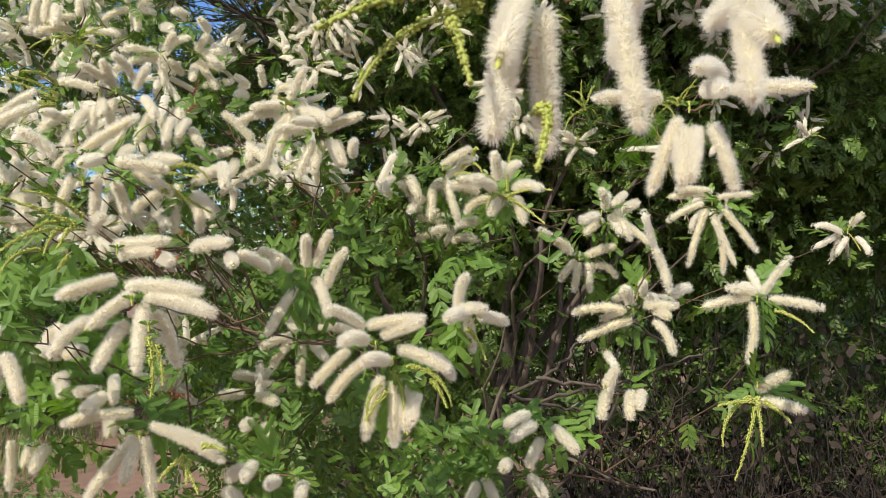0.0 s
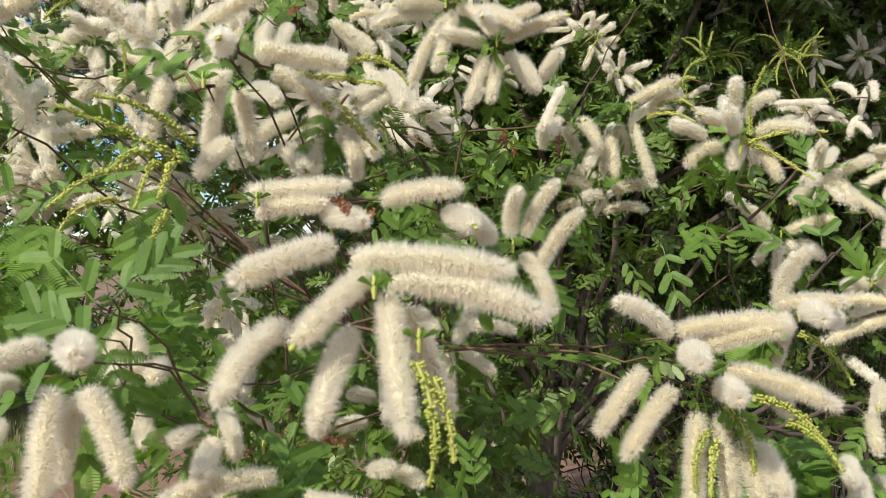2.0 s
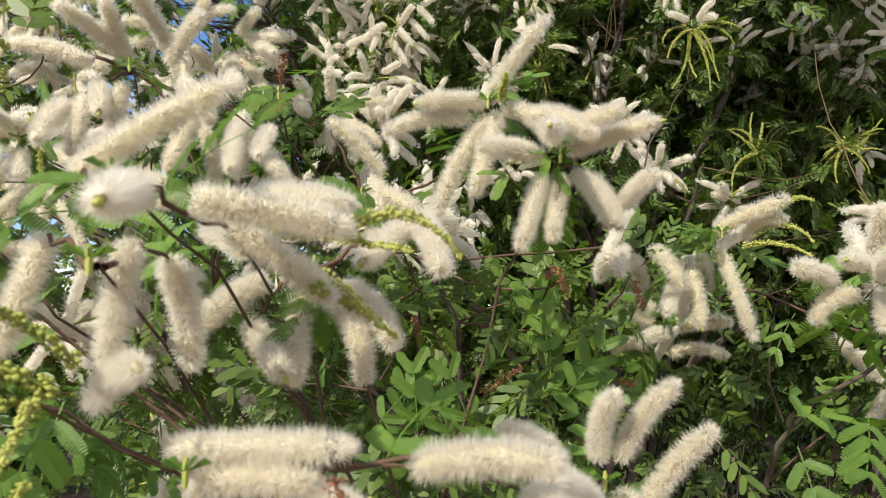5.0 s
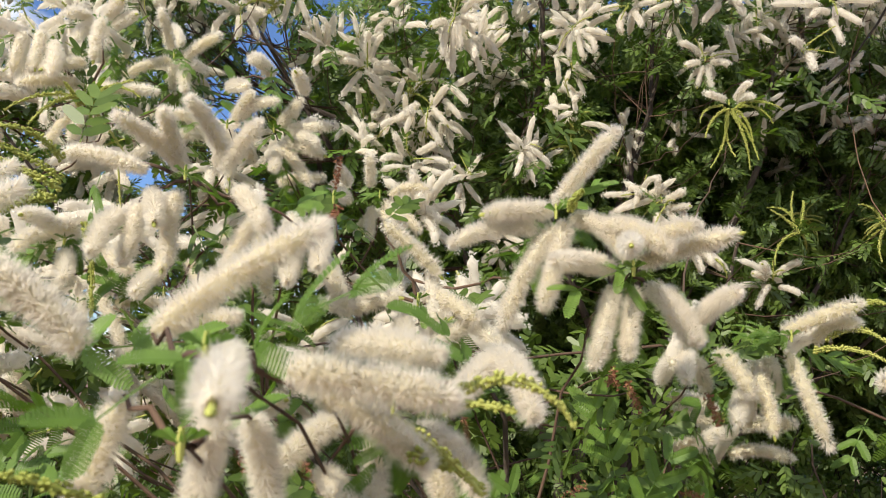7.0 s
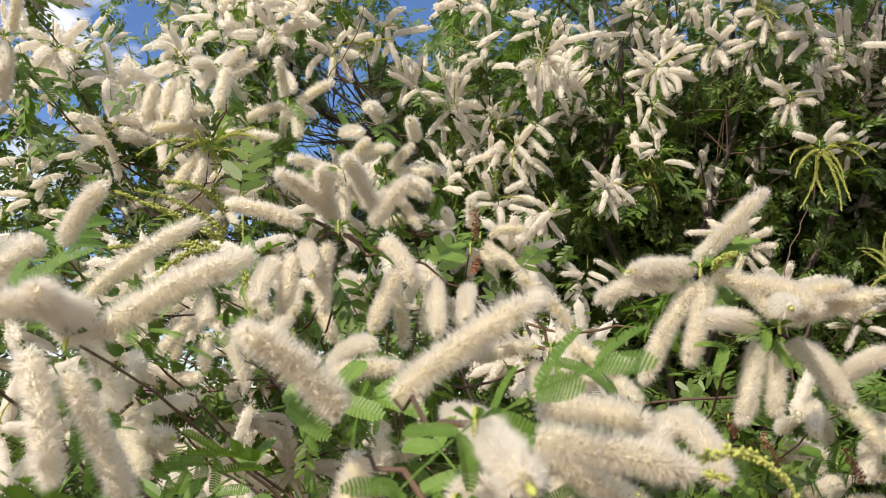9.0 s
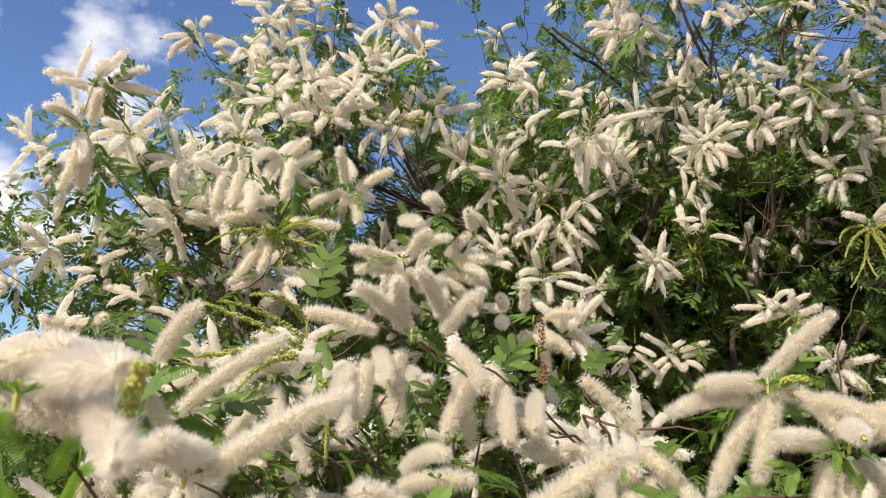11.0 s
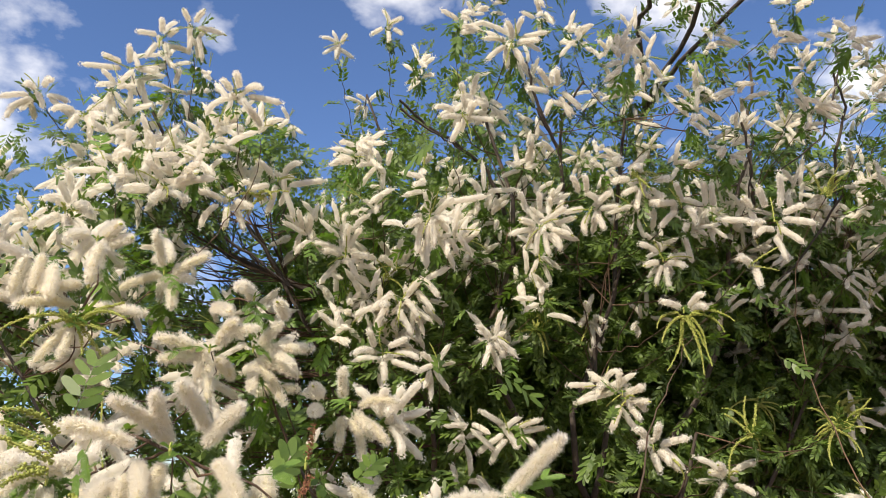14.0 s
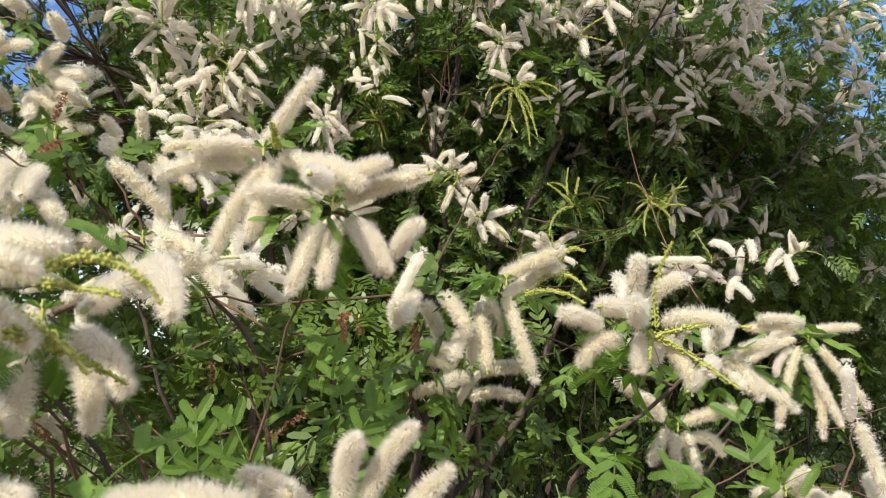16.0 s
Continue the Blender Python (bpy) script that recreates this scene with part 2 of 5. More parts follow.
def scatter(name, shapes, places, mat):
    """One mesh that holds a copy of one of the shapes at each of the places."""
    allv, loops, starts, at, loop_at = [], [], [], 0, 0
    tables = []
    for verts, faces in shapes:
        tables.append((np.array([tuple(v) for v in verts]), np.array([i for f in faces for i in f]), np.array([len(f) for f in faces])))
    sizes = []
    for i, m in enumerate(places):
        v, l, n = tables[i % len(tables)]
        a = np.array(m)
        allv.append(v @ a[:3, :3].T + a[:3, 3])
        loops.append(l + at)
        sizes.append(n)
        at += len(v)
    v, l, n = np.concatenate(allv), np.concatenate(loops), np.concatenate(sizes)
    me = bpy.data.meshes.new(name)
    me.vertices.add(len(v))
    me.vertices.foreach_set("co", v.ravel())
    me.loops.add(len(l))
    me.loops.foreach_set("vertex_index", l.astype(np.int32))
    me.polygons.add(len(n))
    me.polygons.foreach_set("loop_start", np.concatenate(([0], np.cumsum(n)[:-1])).astype(np.int32))
    me.materials.append(mat)
    me.update(calc_edges=True)
    return me


def tube(points, radii, sides=6):
    """A tapered tube along points."""
    verts, faces = [], []
    pts = [Vector(p) for p in points]
    for i, p in enumerate(pts):
        d = pts[min(i + 1, len(pts) - 1)] - pts[max(i - 1, 0)]
        rot = rotation_to(d, Vector((0.3, 0.9, 0.2)))
        for j in range(sides):
            a = 2 * math.pi * j / sides
            verts.append(p + rot @ Vector((math.cos(a), math.sin(a), 0)) * radii[i])
    for i in range(len(pts) - 1):
        for j in range(sides):
            a, b = i * sides + j, i * sides + (j + 1) % sides
            faces.append((a, b, b + sides, a + sides))
    return verts, faces


def part(name, me, parent, label="", kind=""):
    ob = new(name, me)
    ob.parent = parent
    return tagged(ob, label, kind=kind)


# ground
def ground_height(x, y):
    return 0.03 * noise.noise(Vector((x * 0.6, y * 0.6, 0))) + 0.012 * noise.noise(Vector((x * 3, y * 3, 5)))


SOIL = material("red_brown_soil", (0.10, 0.055, 0.04), (0.23, 0.135, 0.10), 0.95, 14, bump=1.0, coarse=1.3, spread=0.0)
rings = [0.0, 0.5, 1, 1.5, 2, 2.5, 3, 3.5, 4, 4.5, 5, 6, 7, 8, 10, 12, 15, 20, 30, 60, 150, 600, 3000]
verts, faces = [], []
for i, rr in enumerate(rings):
    for j in range(64):
        a = 2 * math.pi * j / 64
        x, y = rr * math.cos(a), 2 + rr * math.sin(a)
        verts.append((x, y, ground_height(x, y) if rr < 40 else 0))
for i in range(len(rings) - 1):
    for j in range(64):
        a, b = i * 64 + j, i * 64 + (j + 1) % 64
        faces.append((a, a + 64, b + 64, b))
ground = new("ground", mesh_of("ground", verts, faces, (SOIL,), smooth=True))
tagged(ground, "bare reddish-brown soil with patches of low grass", "ground", kind="structure")

# the shrub and the tree behind it
shrub = tagged(new("flowering_shrub"), "shrub with white bottlebrush flower spikes and feathery green leaves", "shrub", "flowering plants")
shrub.location = (0.05, 1.75, 0)
tree = tagged(new("flowering_tree"), "small tree covered in white flower spikes behind the shrub", "tree", "flowering plants")
tree.location = (0.25, 2.75, 0)
bpy.context.view_layer.update()


def local(owner, p):
    return Vector(p) - owner.location


rng = random.Random(11)
NODES = {shrub: [], tree: []}


def limb(owner, name, start, end, thick, thin, lift=0.15, steps=14, label=""):
    """A limb from start to end, bent and knobbly; its points become places for twigs to grow from."""
    a, b = Vector(start), Vector(end)
    seed = rng.uniform(0, 99)
    pts, rad = [], []
    for i in range(steps + 1):
        s = i / steps
        p = a.lerp(b, s) + Vector((0, 0, lift * math.sin(math.pi * s)))
        p += 0.10 * (b - a).length * Vector((noise.noise(Vector((seed, s * 4, 0))), noise.noise(Vector((seed, s * 4, 9))), noise.noise(Vector((seed, s * 4, 20))))) * math.sin(math.pi * s)
        pts.append(p)
        rad.append((thick + (thin - thick) * s) * (1 + 0.12 * noise.noise(Vector((seed, s * 15, 3)))))
        if s > 0.25:
            NODES[owner].append(p)
    v, f = tube([local(owner, p) for p in pts], rad, 8)
    part(name, mesh_of(name, v, f, (BARK,), smooth=True), owner, label)
    return pts


fork_s = limb(shrub, "stem", (0.05, 1.75, -0.05), (0.02, 1.65, 0.75), 0.035, 0.026, 0)[-1]
fork_t = limb(tree, "trunk", (0.25, 2.75, -0.05), (0.2, 2.7, 1.05), 0.06, 0.045, 0, label="dark forked trunk")[-1]
for end in ((-0.32, 0.95, 1.45), (-0.62, 1.35, 1.75), (-0.30, 1.25, 1.72), (0.10, 1.15, 1.42), (0.35, 1.3, 1.5), (-0.05, 1.2, 1.66), (0.5, 1.45, 1.55), (-0.85, 1.5, 1.95), (-0.45, 1.5, 1.85), (0.2, 1.1, 1.6), (-0.35, 1.0, 1.25), (0.3, 1.0, 1.2)):
    limb(shrub, "limb", fork_s + Vector((0, 0, rng.uniform(-0.15, 0.0))), Vector(end) + Vector((0, 0.14, -0.04)), 0.005, 0.0018, rng.uniform(0.05, 0.18))
for end in ((-0.85, 2.1, 2.55), (-0.6, 2.1, 2.3), (-0.3, 2.1, 2.1), (-0.1, 2.1, 2.6), (0.25, 2.15, 2.65), (0.6, 2.2, 2.65), (0.2, 2.05, 2.25), (0.95, 2.3, 2.6), (1.2, 2.4, 2.3), (0.75, 2.25, 2.1), (-0.4, 2.7, 2.95), (0.35, 2.05, 1.9), (1.0, 2.35, 1.95), (0.5, 2.8, 3.0)):
    limb(tree, "limb", fork_t + Vector((0, 0, rng.uniform(-0.25, 0.0))), Vector(end) + Vector((0, 0.1, -0.05)), 0.013, 0.0035, rng.uniform(-0.05, 0.12))

# limbs that carry the unseen shading foliage added over the tree
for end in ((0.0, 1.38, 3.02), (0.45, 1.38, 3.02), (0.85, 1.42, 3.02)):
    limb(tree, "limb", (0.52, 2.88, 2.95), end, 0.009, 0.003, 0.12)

SOFT = {shrub: [], tree: []}
BLOOMS, NEAR = [], []


def leaf_place(p, d, size, roll=0.6):
    face_up = Vector((rng.uniform(-roll, roll), -0.55 + rng.uniform(-roll, roll), 0.8))
    return Matrix.Translation(p) @ rotation_to(d, face_up).to_4x4() @ Matrix.Scale(size, 4)


def rand_dir(bias=(0, 0, 0), strength=1.0):
    return (Vector((rng.gauss(0, 1), rng.gauss(0, 1), rng.gauss(0, 1))).normalized() * strength + Vector(bias)).normalized()


def twig(owner, tip, root=None, leafy=0.16, stalk=0.0016):
    """A thin twig from the nearest limb to tip, with leaves along its outer end."""
    tip = Vector(tip)
    given = root is not None
    if root is None:
        def cost(q):
            back = q.y - tip.y
            return (q - tip).length + (1.0 if back < 0.03 else 0) + (0.6 if q.z > tip.z + 0.05 else 0)
        root = rng.choice(sorted(NODES[owner], key=cost)[:5])
    root = Vector(root)
    span = (tip - root).length
    n = max(5, int(span / 0.035))
    sag = Vector((rng.uniform(-0.06, 0.06), 0.03, rng.uniform(-0.03, 0.06))) * span
    # bent straight back so its flowers hide it from the camera, then to the limb
    bend = root.lerp(tip, 0.5) if given else tip + Vector((0, 0.5, -0.18)) * span
    pts = []
    for i in range(n + 1):
        s = i / n
        pts.append(root * (1 - s) ** 2 + bend * 2 * s * (1 - s) + tip * s * s + sag * 4 * s * (1 - s) + 0.006 * rand_dir() * math.sin(math.pi * s))
    rad = [stalk - 0.6 * stalk * i / n for i in range(n + 1)]
    v, f = tube([local(owner, p) for p in pts], rad, 5)
    part("twig", mesh_of("twig", v, f, (TWIG,), smooth=True), owner)
    total = 0
    for i in range(n, 0, -1):
        total += (pts[i] - pts[i - 1]).length
        if total > leafy + 0.25 * span:
            break
        for k in range(2):
            if pts[i].y < 0.98 or (owner is shrub and pts[i].x > 0.05 and pts[i].z < 1.6 and rng.random() < 0.65):
                continue
            d = rand_dir((pts[i] - pts[i - 1]).normalized() * 0.7 + Vector((0, 0.2, 0)))
            SOFT[owner].append(leaf_place(local(owner, pts[i].lerp(pts[i - 1], 0.5 * k)), d, rng.uniform(0.6, 0.95)))
    return pts


HUB = None


def hub_mesh():
    """The knob where the spikes spring from, with a few narrow young bracts."""
    r = random.Random(5)
    v, f = tube([(0, 0, -0.005), (0, 0, 0), (0, 0, 0.005)], (0.0009, 0.0015, 0.0008), 5)
    n = len(f)
    for i in range(5):
        a = i * 1.26
        b = len(v)
        d, w = Vector((math.cos(a), math.sin(a), 0.8)) * 0.006, Vector((-math.sin(a), math.cos(a), 0)) * 0.0007
        v += [Vector((0, 0, 0)) - w, w, d + w * 0.8, d * 1.5 + Vector((0, 0, -0.004)), d - w * 0.8]
        f.append((b, b + 1, b + 2, b + 3, b + 4))
    return mesh_of("inflorescence", v, f, (BUD, LEAF), [0] * n + [1] * 5)


HUB = hub_mesh()
# mean place of the camera; crown gaps and leaf culling are fitted from here
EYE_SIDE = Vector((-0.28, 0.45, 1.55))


def grade_of(p):
    d = (Vector(p) - EYE_SIDE).length
    return 0 if d < 0.74 else 1 if d < 1.3 else 2


def owner_of(p):
    return tree if p[1] > 1.78 else shrub


def put_spike(meshes, name, parent, base, v):
    v = Vector(v)
    ob = new(name, meshes[0] if meshes is BUDS and v.length < 0.04 else rng.choice(meshes))
    ob.parent = parent
    fat = rng.uniform(0.86, 1.0) if meshes is SPIKES[0] else rng.uniform(0.98, 1.16)
    up = Vector((rng.uniform(-0.4, 0.4), rng.uniform(-0.4, 0.4), 1))
    ob.matrix_basis = Matrix.Translation(base) @ rotation_to(v, up).to_4x4() @ Matrix.Diagonal((fat, fat, v.length / SPIKE, 1))
    return ob


def cluster(place, spikes, buds=(), root=None, leaves=None, grade=None):
    """A flower cluster: spikes given in millimetres as offset of the foot and way to the tip."""
    owner = owner_of(place)
    g = grade_of(place) if grade is None else grade
    hub = part("inflorescence", HUB, owner)
    hub.location = local(owner, place)
    for x, y, z, a, b, c in spikes:
        BLOOMS.append(Vector(place) + Vector((x + a / 2, y + b / 2, z + c / 2)) / 1000)
        put_spike(SPIKES[g], "flower_spike", hub, Vector((x, y, z)) / 1000, Vector((a, b, c)) / 1000)
    # a few more on the far side of the knob
    for i in range((0, 2, 3)[g] if len(spikes) > 3 else 0):
        x, y, z = rng.choice(spikes)[:3]
        put_spike(SPIKES[g + 1], "flower_spike", hub, Vector((x, y + 8, z)) / 1000, rand_dir((0, 0.6, 0)) * rng.uniform(0.045, 0.06))
    for x, y, z, a, b, c in buds:
        put_spike(BUDS, "bud_spike", hub, Vector((x, y, z)) / 1000, Vector((a, b, c)) / 1000)
    # slender young spikes between the open ones of the outer clusters
    for i in range(2 if g == 2 and not buds else 0):
        d = rand_dir((0, -0.3, 0.1))
        put_spike(SPRIGS, "bud_spike", hub, d * 0.004, d * rng.uniform(0.035, 0.055))
    # each spike's foot is tied to the cluster by the twig; leaves stand among them
    feet = [Vector(s[:3]) / 1000 for s in spikes] or [Vector((0, 0, 0))]
    for i in range(leaves if leaves is not None else (7, 5, 4)[g]):
        o = rng.choice(feet) * rng.uniform(0.6, 1.0) + Vector((0, 0.022, -0.006))
        d = rand_dir((0, 0.75, -0.25))
        if g < 2:
            NEAR.append((hub, Vector(place), leaf_place(o, d, rng.uniform(0.6, 0.95))))
        else:
            SOFT[owner].append(leaf_place(local(owner, place) + o, d, rng.uniform(0.6, 0.95)))
    for i in range(3 if g < 2 and root is None else 0):
        NEAR.append((hub, Vector(place), leaf_place(Vector((0, 0, 0)), rand_dir((0, 0, -0.3)), rng.uniform(0.45, 0.75) if g == 0 else rng.uniform(0.4, 0.6))))
    back = Vector(place) + Vector((0, 0.01, -0.002))
    twig(owner, back, root)
    seen = []
    for o in feet:
        if o.length > 0.045 and all((o - q).length > 0.04 for q in seen):
            seen.append(o)
            twig(owner, Vector(place) + o, back + o * 0.05, leafy=0.0, stalk=0.0016)


WILD = []
for i in range(12):
    r = random.Random(70 + i)
    vs, fs, ws = [], [], []

    def add(verts, polys, mats, m):
        b = len(vs)
        vs.extend(m @ Vector(v) for v in verts)
        fs.extend([b + j for j in p] for p in polys)
        ws.extend(mats)
    # spikes spring one after the other from a short shoot, spread sideways and hang; young ones close its tip
    shoot = Vector((r.gauss(0, 0.7), -0.6, r.gauss(0.25, 0.45))).normalized()
    count = r.randint(6, 10)
    for k in range(count):
        src = SPIKES[3][r.randrange(5)]
        side = Vector((r.gauss(0, 1), r.gauss(0, 1), r.gauss(0, 1)))
        side = (side - shoot * side.dot(shoot)).normalized()
        d = (side + shoot * r.uniform(-0.1, 0.7) + Vector((0, 0, r.uniform(-0.75, 0.1)))).normalized()
        m = Matrix.Translation(shoot * 0.055 * (k / count - 0.5) + d * 0.005) @ rotation_to(d, Vector((r.gauss(0, 0.5), r.gauss(0, 0.5), 1))).to_4x4() @ Matrix.Diagonal((1, 1, r.uniform(0.6, 1.05), 1))
        add([v.co for v in src.vertices], [p.vertices for p in src.polygons], [p.material_index for p in src.polygons], m)
    for k in range(r.randint(1, 2)):
        d = (shoot + Vector((r.gauss(0, 0.5), r.gauss(0, 0.5), r.gauss(0, 0.5)))).normalized()
        src = SPRIGS[k % 2]
        add([v.co for v in src.vertices], [p.vertices for p in src.polygons], [2] * len(src.polygons), Matrix.Translation(shoot * 0.03) @ rotation_to(d).to_4x4() @ Matrix.Diagonal((0.8, 0.8, r.uniform(0.5, 0.85), 1)))
    for k in range(2):
        d = (Vector((r.gauss(0, 1), r.gauss(0, 1), r.gauss(-0.2, 0.8))) - shoot * 0.5).normalized()
        verts, polys = ROUND[r.randrange(6)]
        add(verts, polys, [3] * len(polys), Matrix.Translation(-shoot * 0.025) @ rotation_to(d, Vector((r.gauss(0, 0.5), -0.5, 0.8))).to_4x4() @ Matrix.Scale(r.uniform(0.7, 1.0), 4))
    WILD.append(mesh_of("inflorescence", vs, fs, (FLUFF, AXIS, BUD, LEAF), ws))


def wild_cluster(place, count=7):
    """A cluster further off, in one piece."""
    owner = owner_of(place)
    hub = part("inflorescence", rng.choice(WILD), owner)
    hub.matrix_basis = Matrix.Translation(local(owner, place)) @ Matrix.Rotation(rng.uniform(-1.2, 1.2), 4, "Z") @ Matrix.Rotation(rng.uniform(-0.6, 0.6), 4, "X") @ Matrix.Scale(0.72 + 0.04 * count, 4)
    for i in range(4):
        SOFT[owner].append(leaf_place(local(owner, place), rand_dir((0, 0.5, -0.2)), rng.uniform(0.6, 0.9)))
    BLOOMS.append(Vector(place))
    twig(owner, Vector(place) + Vector((0, 0.01, -0.005)), leafy=0.3, stalk=0.0014)


def bud_spray(place, count):
    """A sprig of young, still closed spikes that fan out from one point."""
    owner = owner_of(place)
    hub = part("bud_sprig", HUB, owner)
    hub.location = local(owner, place)
    for i in range(count):
        d = rand_dir((0, -0.3, -0.1)) * rng.uniform(0.05, 0.075)
        put_spike(BUDS, "bud_spike", hub, rand_dir() * 0.008, d)
    for i in range(3):
        SOFT[owner].append(leaf_place(local(owner, place), rand_dir((0, 0.5, 0)), rng.uniform(0.5, 0.8)))
    twig(owner, Vector(place))


def dry_mesh():
    r = random.Random(3)
    verts, faces = [], []
    for i in range(110):
        s = (i + 0.5) / 110
        a = i * 2.4
        p = Vector((math.cos(a) * 0.0016, math.sin(a) * 0.0016, s * SPIKE)) + Vector((r.uniform(-1, 1), r.uniform(-1, 1), r.uniform(-1, 1))) * 0.0012
        b = len(verts)
        for k in range(4):
            verts.append(p + Vector((r.uniform(-1, 1), r.uniform(-1, 1), r.uniform(-1, 1))) * 0.0015)
        faces += [(b, b + 1, b + 2), (b, b + 2, b + 3), (b, b + 3, b + 1)]
    return mesh_of("dry_spike", verts, faces, (DRY,))


DRIED = [dry_mesh()]


def dry_cluster(place, spikes):
    """Withered brown spikes left on a twig."""
    owner = owner_of(place)
    hub = part("withered_sprig", HUB, owner, "withered reddish-brown flower remains")
    hub.location = local(owner, place)
    for x, y, z, a, b, c in spikes:
        put_spike(DRIED, "dry_spike", hub, Vector((x, y, z)) / 1000, Vector((a, b, c)) / 1000)
        BLOOMS.append(Vector(place) + Vector((x + a / 2, y + b / 2, z + c / 2)) / 1000)
    twig(owner, Vector(place), leafy=0.05)


def bare_branch(points, thick):
    owner = owner_of(points[0])
    pts = [Vector(p) for p in points]
    fine = []
    for i in range(len(pts) - 1):
        for k in range(4):
            fine.append(pts[i].lerp(pts[i + 1], k / 4) + rand_dir() * 0.003)
    fine.append(pts[-1])
    v, f = tube([local(owner, p) for p in fine], [thick * (1 - 0.45 * i / len(fine)) for i in range(len(fine))], 6)
    part("branch", mesh_of("branch", v, f, (BARK,), smooth=True), owner)
    BLOOMS.extend(fine[::2])


# the crown's skyline as slopes fitted from the camera: two heads with a dip between them
OUTLINE = ((-0.75, 0.43), (-0.61, 0.43), (-0.52, 0.455), (-0.46, 0.475), (-0.45, 0.50), (-0.39, 0.53), (-0.34, 0.55), (-0.30, 0.57), (-0.285, 0.62), (-0.246, 0.65), (-0.21, 0.61), (-0.18, 0.55), (-0.14, 0.545), (-0.09, 0.49), (-0.05, 0.45), (-0.03, 0.45), (-0.02, 0.54), (0.02, 0.60), (0.07, 0.66), (0.22, 0.80), (0.9, 0.9))
# sky gaps fitted to the camera's view: middle and radius, widening back from EYE_SIDE
VIEW_GAPS = ((-0.646, 2.098, 2.107, 0.057), (-0.592, 2.061, 2.211, 0.053), (-0.422, 2.029, 2.231, 0.028), (0.237, 1.889, 2.368, 0.050), (0.333, 1.860, 2.421, 0.038), (0.547, 1.844, 2.356, 0.033), (-0.808, 2.160, 1.974, 0.045), (-0.576, 2.024, 2.172, 0.026), (-1.134, 2.098, 1.797, 0.036), (-1.331, 2.075, 1.839, 0.028), (-0.744, 2.079, 1.944, 0.019), (-0.109, 2.100, 1.997, 0.019), (-0.140, 2.117, 1.931, 0.019), (-0.642, 2.104, 2.073, 0.045), (-0.566, 2.093, 2.142, 0.031), (-0.669, 2.151, 2.105, 0.026), (-0.841, 2.208, 1.776, 0.026), (0.261, 1.994, 2.444, 0.040), (-0.001, 1.955, 2.531, 0.031), (-0.196, 2.085, 1.896, 0.021), (0.014, 2.051, 1.901, 0.019), (-0.392, 1.933, 2.530, 0.047), (-0.289, 2.191, 1.827, 0.024), (0.019, 2.101, 1.937, 0.014))


def in_view_gap(p):
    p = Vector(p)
    for x, y, z, r in VIEW_GAPS:
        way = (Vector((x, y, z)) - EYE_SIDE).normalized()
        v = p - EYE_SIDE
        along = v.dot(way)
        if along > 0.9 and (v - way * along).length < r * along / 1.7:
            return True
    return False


def in_crown(p, edge=0.02):
    run = p[1] - 0.5
    across, rise = (p[0] + 0.38) / run, (p[2] - 1.68) / run
    return rise < np.interp(across, [o[0] for o in OUTLINE], [o[1] for o in OUTLINE]) - edge and across > -0.8 and (p[0] > -0.55 or p[2] > 1.45) and not in_view_gap(p)


# flower clusters
cluster((-0.267, 0.695, 1.456), [(-19, 13, 18, -35, -27, -13), (-4, 12, 5, -29, -28, -29), (-40, 15, -18, -21, -31, -25), (-10, 13, -20, -12, -31, -34), (-10, 13, 12, 64, -13, -4), (8, 11, 3, 60, -17, -13), (6, 12, -4, 7, -36, -49), (15, 19, -11, 19, 1, -52)])
cluster((-0.413, 0.742, 1.418), [(-17, 13, 5, -24, -34, -11), (7, -10, 7, 22, -58, 6), (-13, 12, -16, 6, -30, -48), (5, 11, -16, 26, -21, -44), (-1, 20, -21, -13, 6, -42)])
cluster((-0.322, 0.859, 1.302), [(-10, 12, -5, -36, -27, -52), (-7, 12, -8, -2, -33, -39), (0, 12, -5, 16, -20, -66), (7, 12, 9, 73, -3, -35), (20, 20, 3, 66, -1, -24), (-12, 13, 21, -61, -21, -6)], [(43, -1, -26, 27, -26, -28), (48, -1, -21, -12, -46, -15), (67, -1, -11, 33, -35, 4), (53, -1, -26, 10, -42, -13)])
cluster((-0.166, 0.977, 1.471), [(0, 12, 8, 2, -21, 34), (11, 12, 8, 19, -24, 39), (24, 11, -17, 24, -24, 42), (10, 12, -7, 19, -23, -41), (-19, 13, 2, -31, -20, 24), (-14, 12, -18, -28, -21, -51), (-30, -9, 17, -17, 38, -7)])
cluster((-0.210, 1.157, 1.376), [(-9, 12, -1, -37, -22, -13), (-9, 12, -8, -21, -24, -31), (7, 12, -14, 0, -22, -58), (22, 11, -14, 23, -41, -13), (29, 19, 11, 46, 14, -7), (-3, 20, 4, -26, 20, 24)])
cluster((-0.070, 0.840, 1.400), [(-13, 13, 17, -35, -12, 21), (-9, 13, 19, 55, -26, 10), (7, 12, 9, 38, -32, 16), (-9, -10, 5, -16, -60, 6), (13, -11, -15, -17, -59, 8), (24, 11, -5, 48, -36, -15), (-30, 13, -6, -32, -20, -32), (-11, 12, -18, -34, -20, -35), (5, 11, -34, -13, -29, -54), (20, 11, -34, 0, -18, -63), (30, 10, -38, 4, -35, -48), (43, 9, -55, -3, -43, -15), (55, 18, -14, 24, 27, -25)], [(57, -3, -36, 17, -33, -22), (12, -1, -48, -19, -40, -22)])
cluster((0.026, 0.900, 1.425), [(-9, 12, 8, 8, -24, 36), (-14, 13, 4, 32, -34, 6), (1, -10, 3, -21, -58, 1), (14, -10, 1, 35, 49, -12), (3, 20, -6, 6, 33, -36)], [(0, 0, -13, 20, -34, -31)])
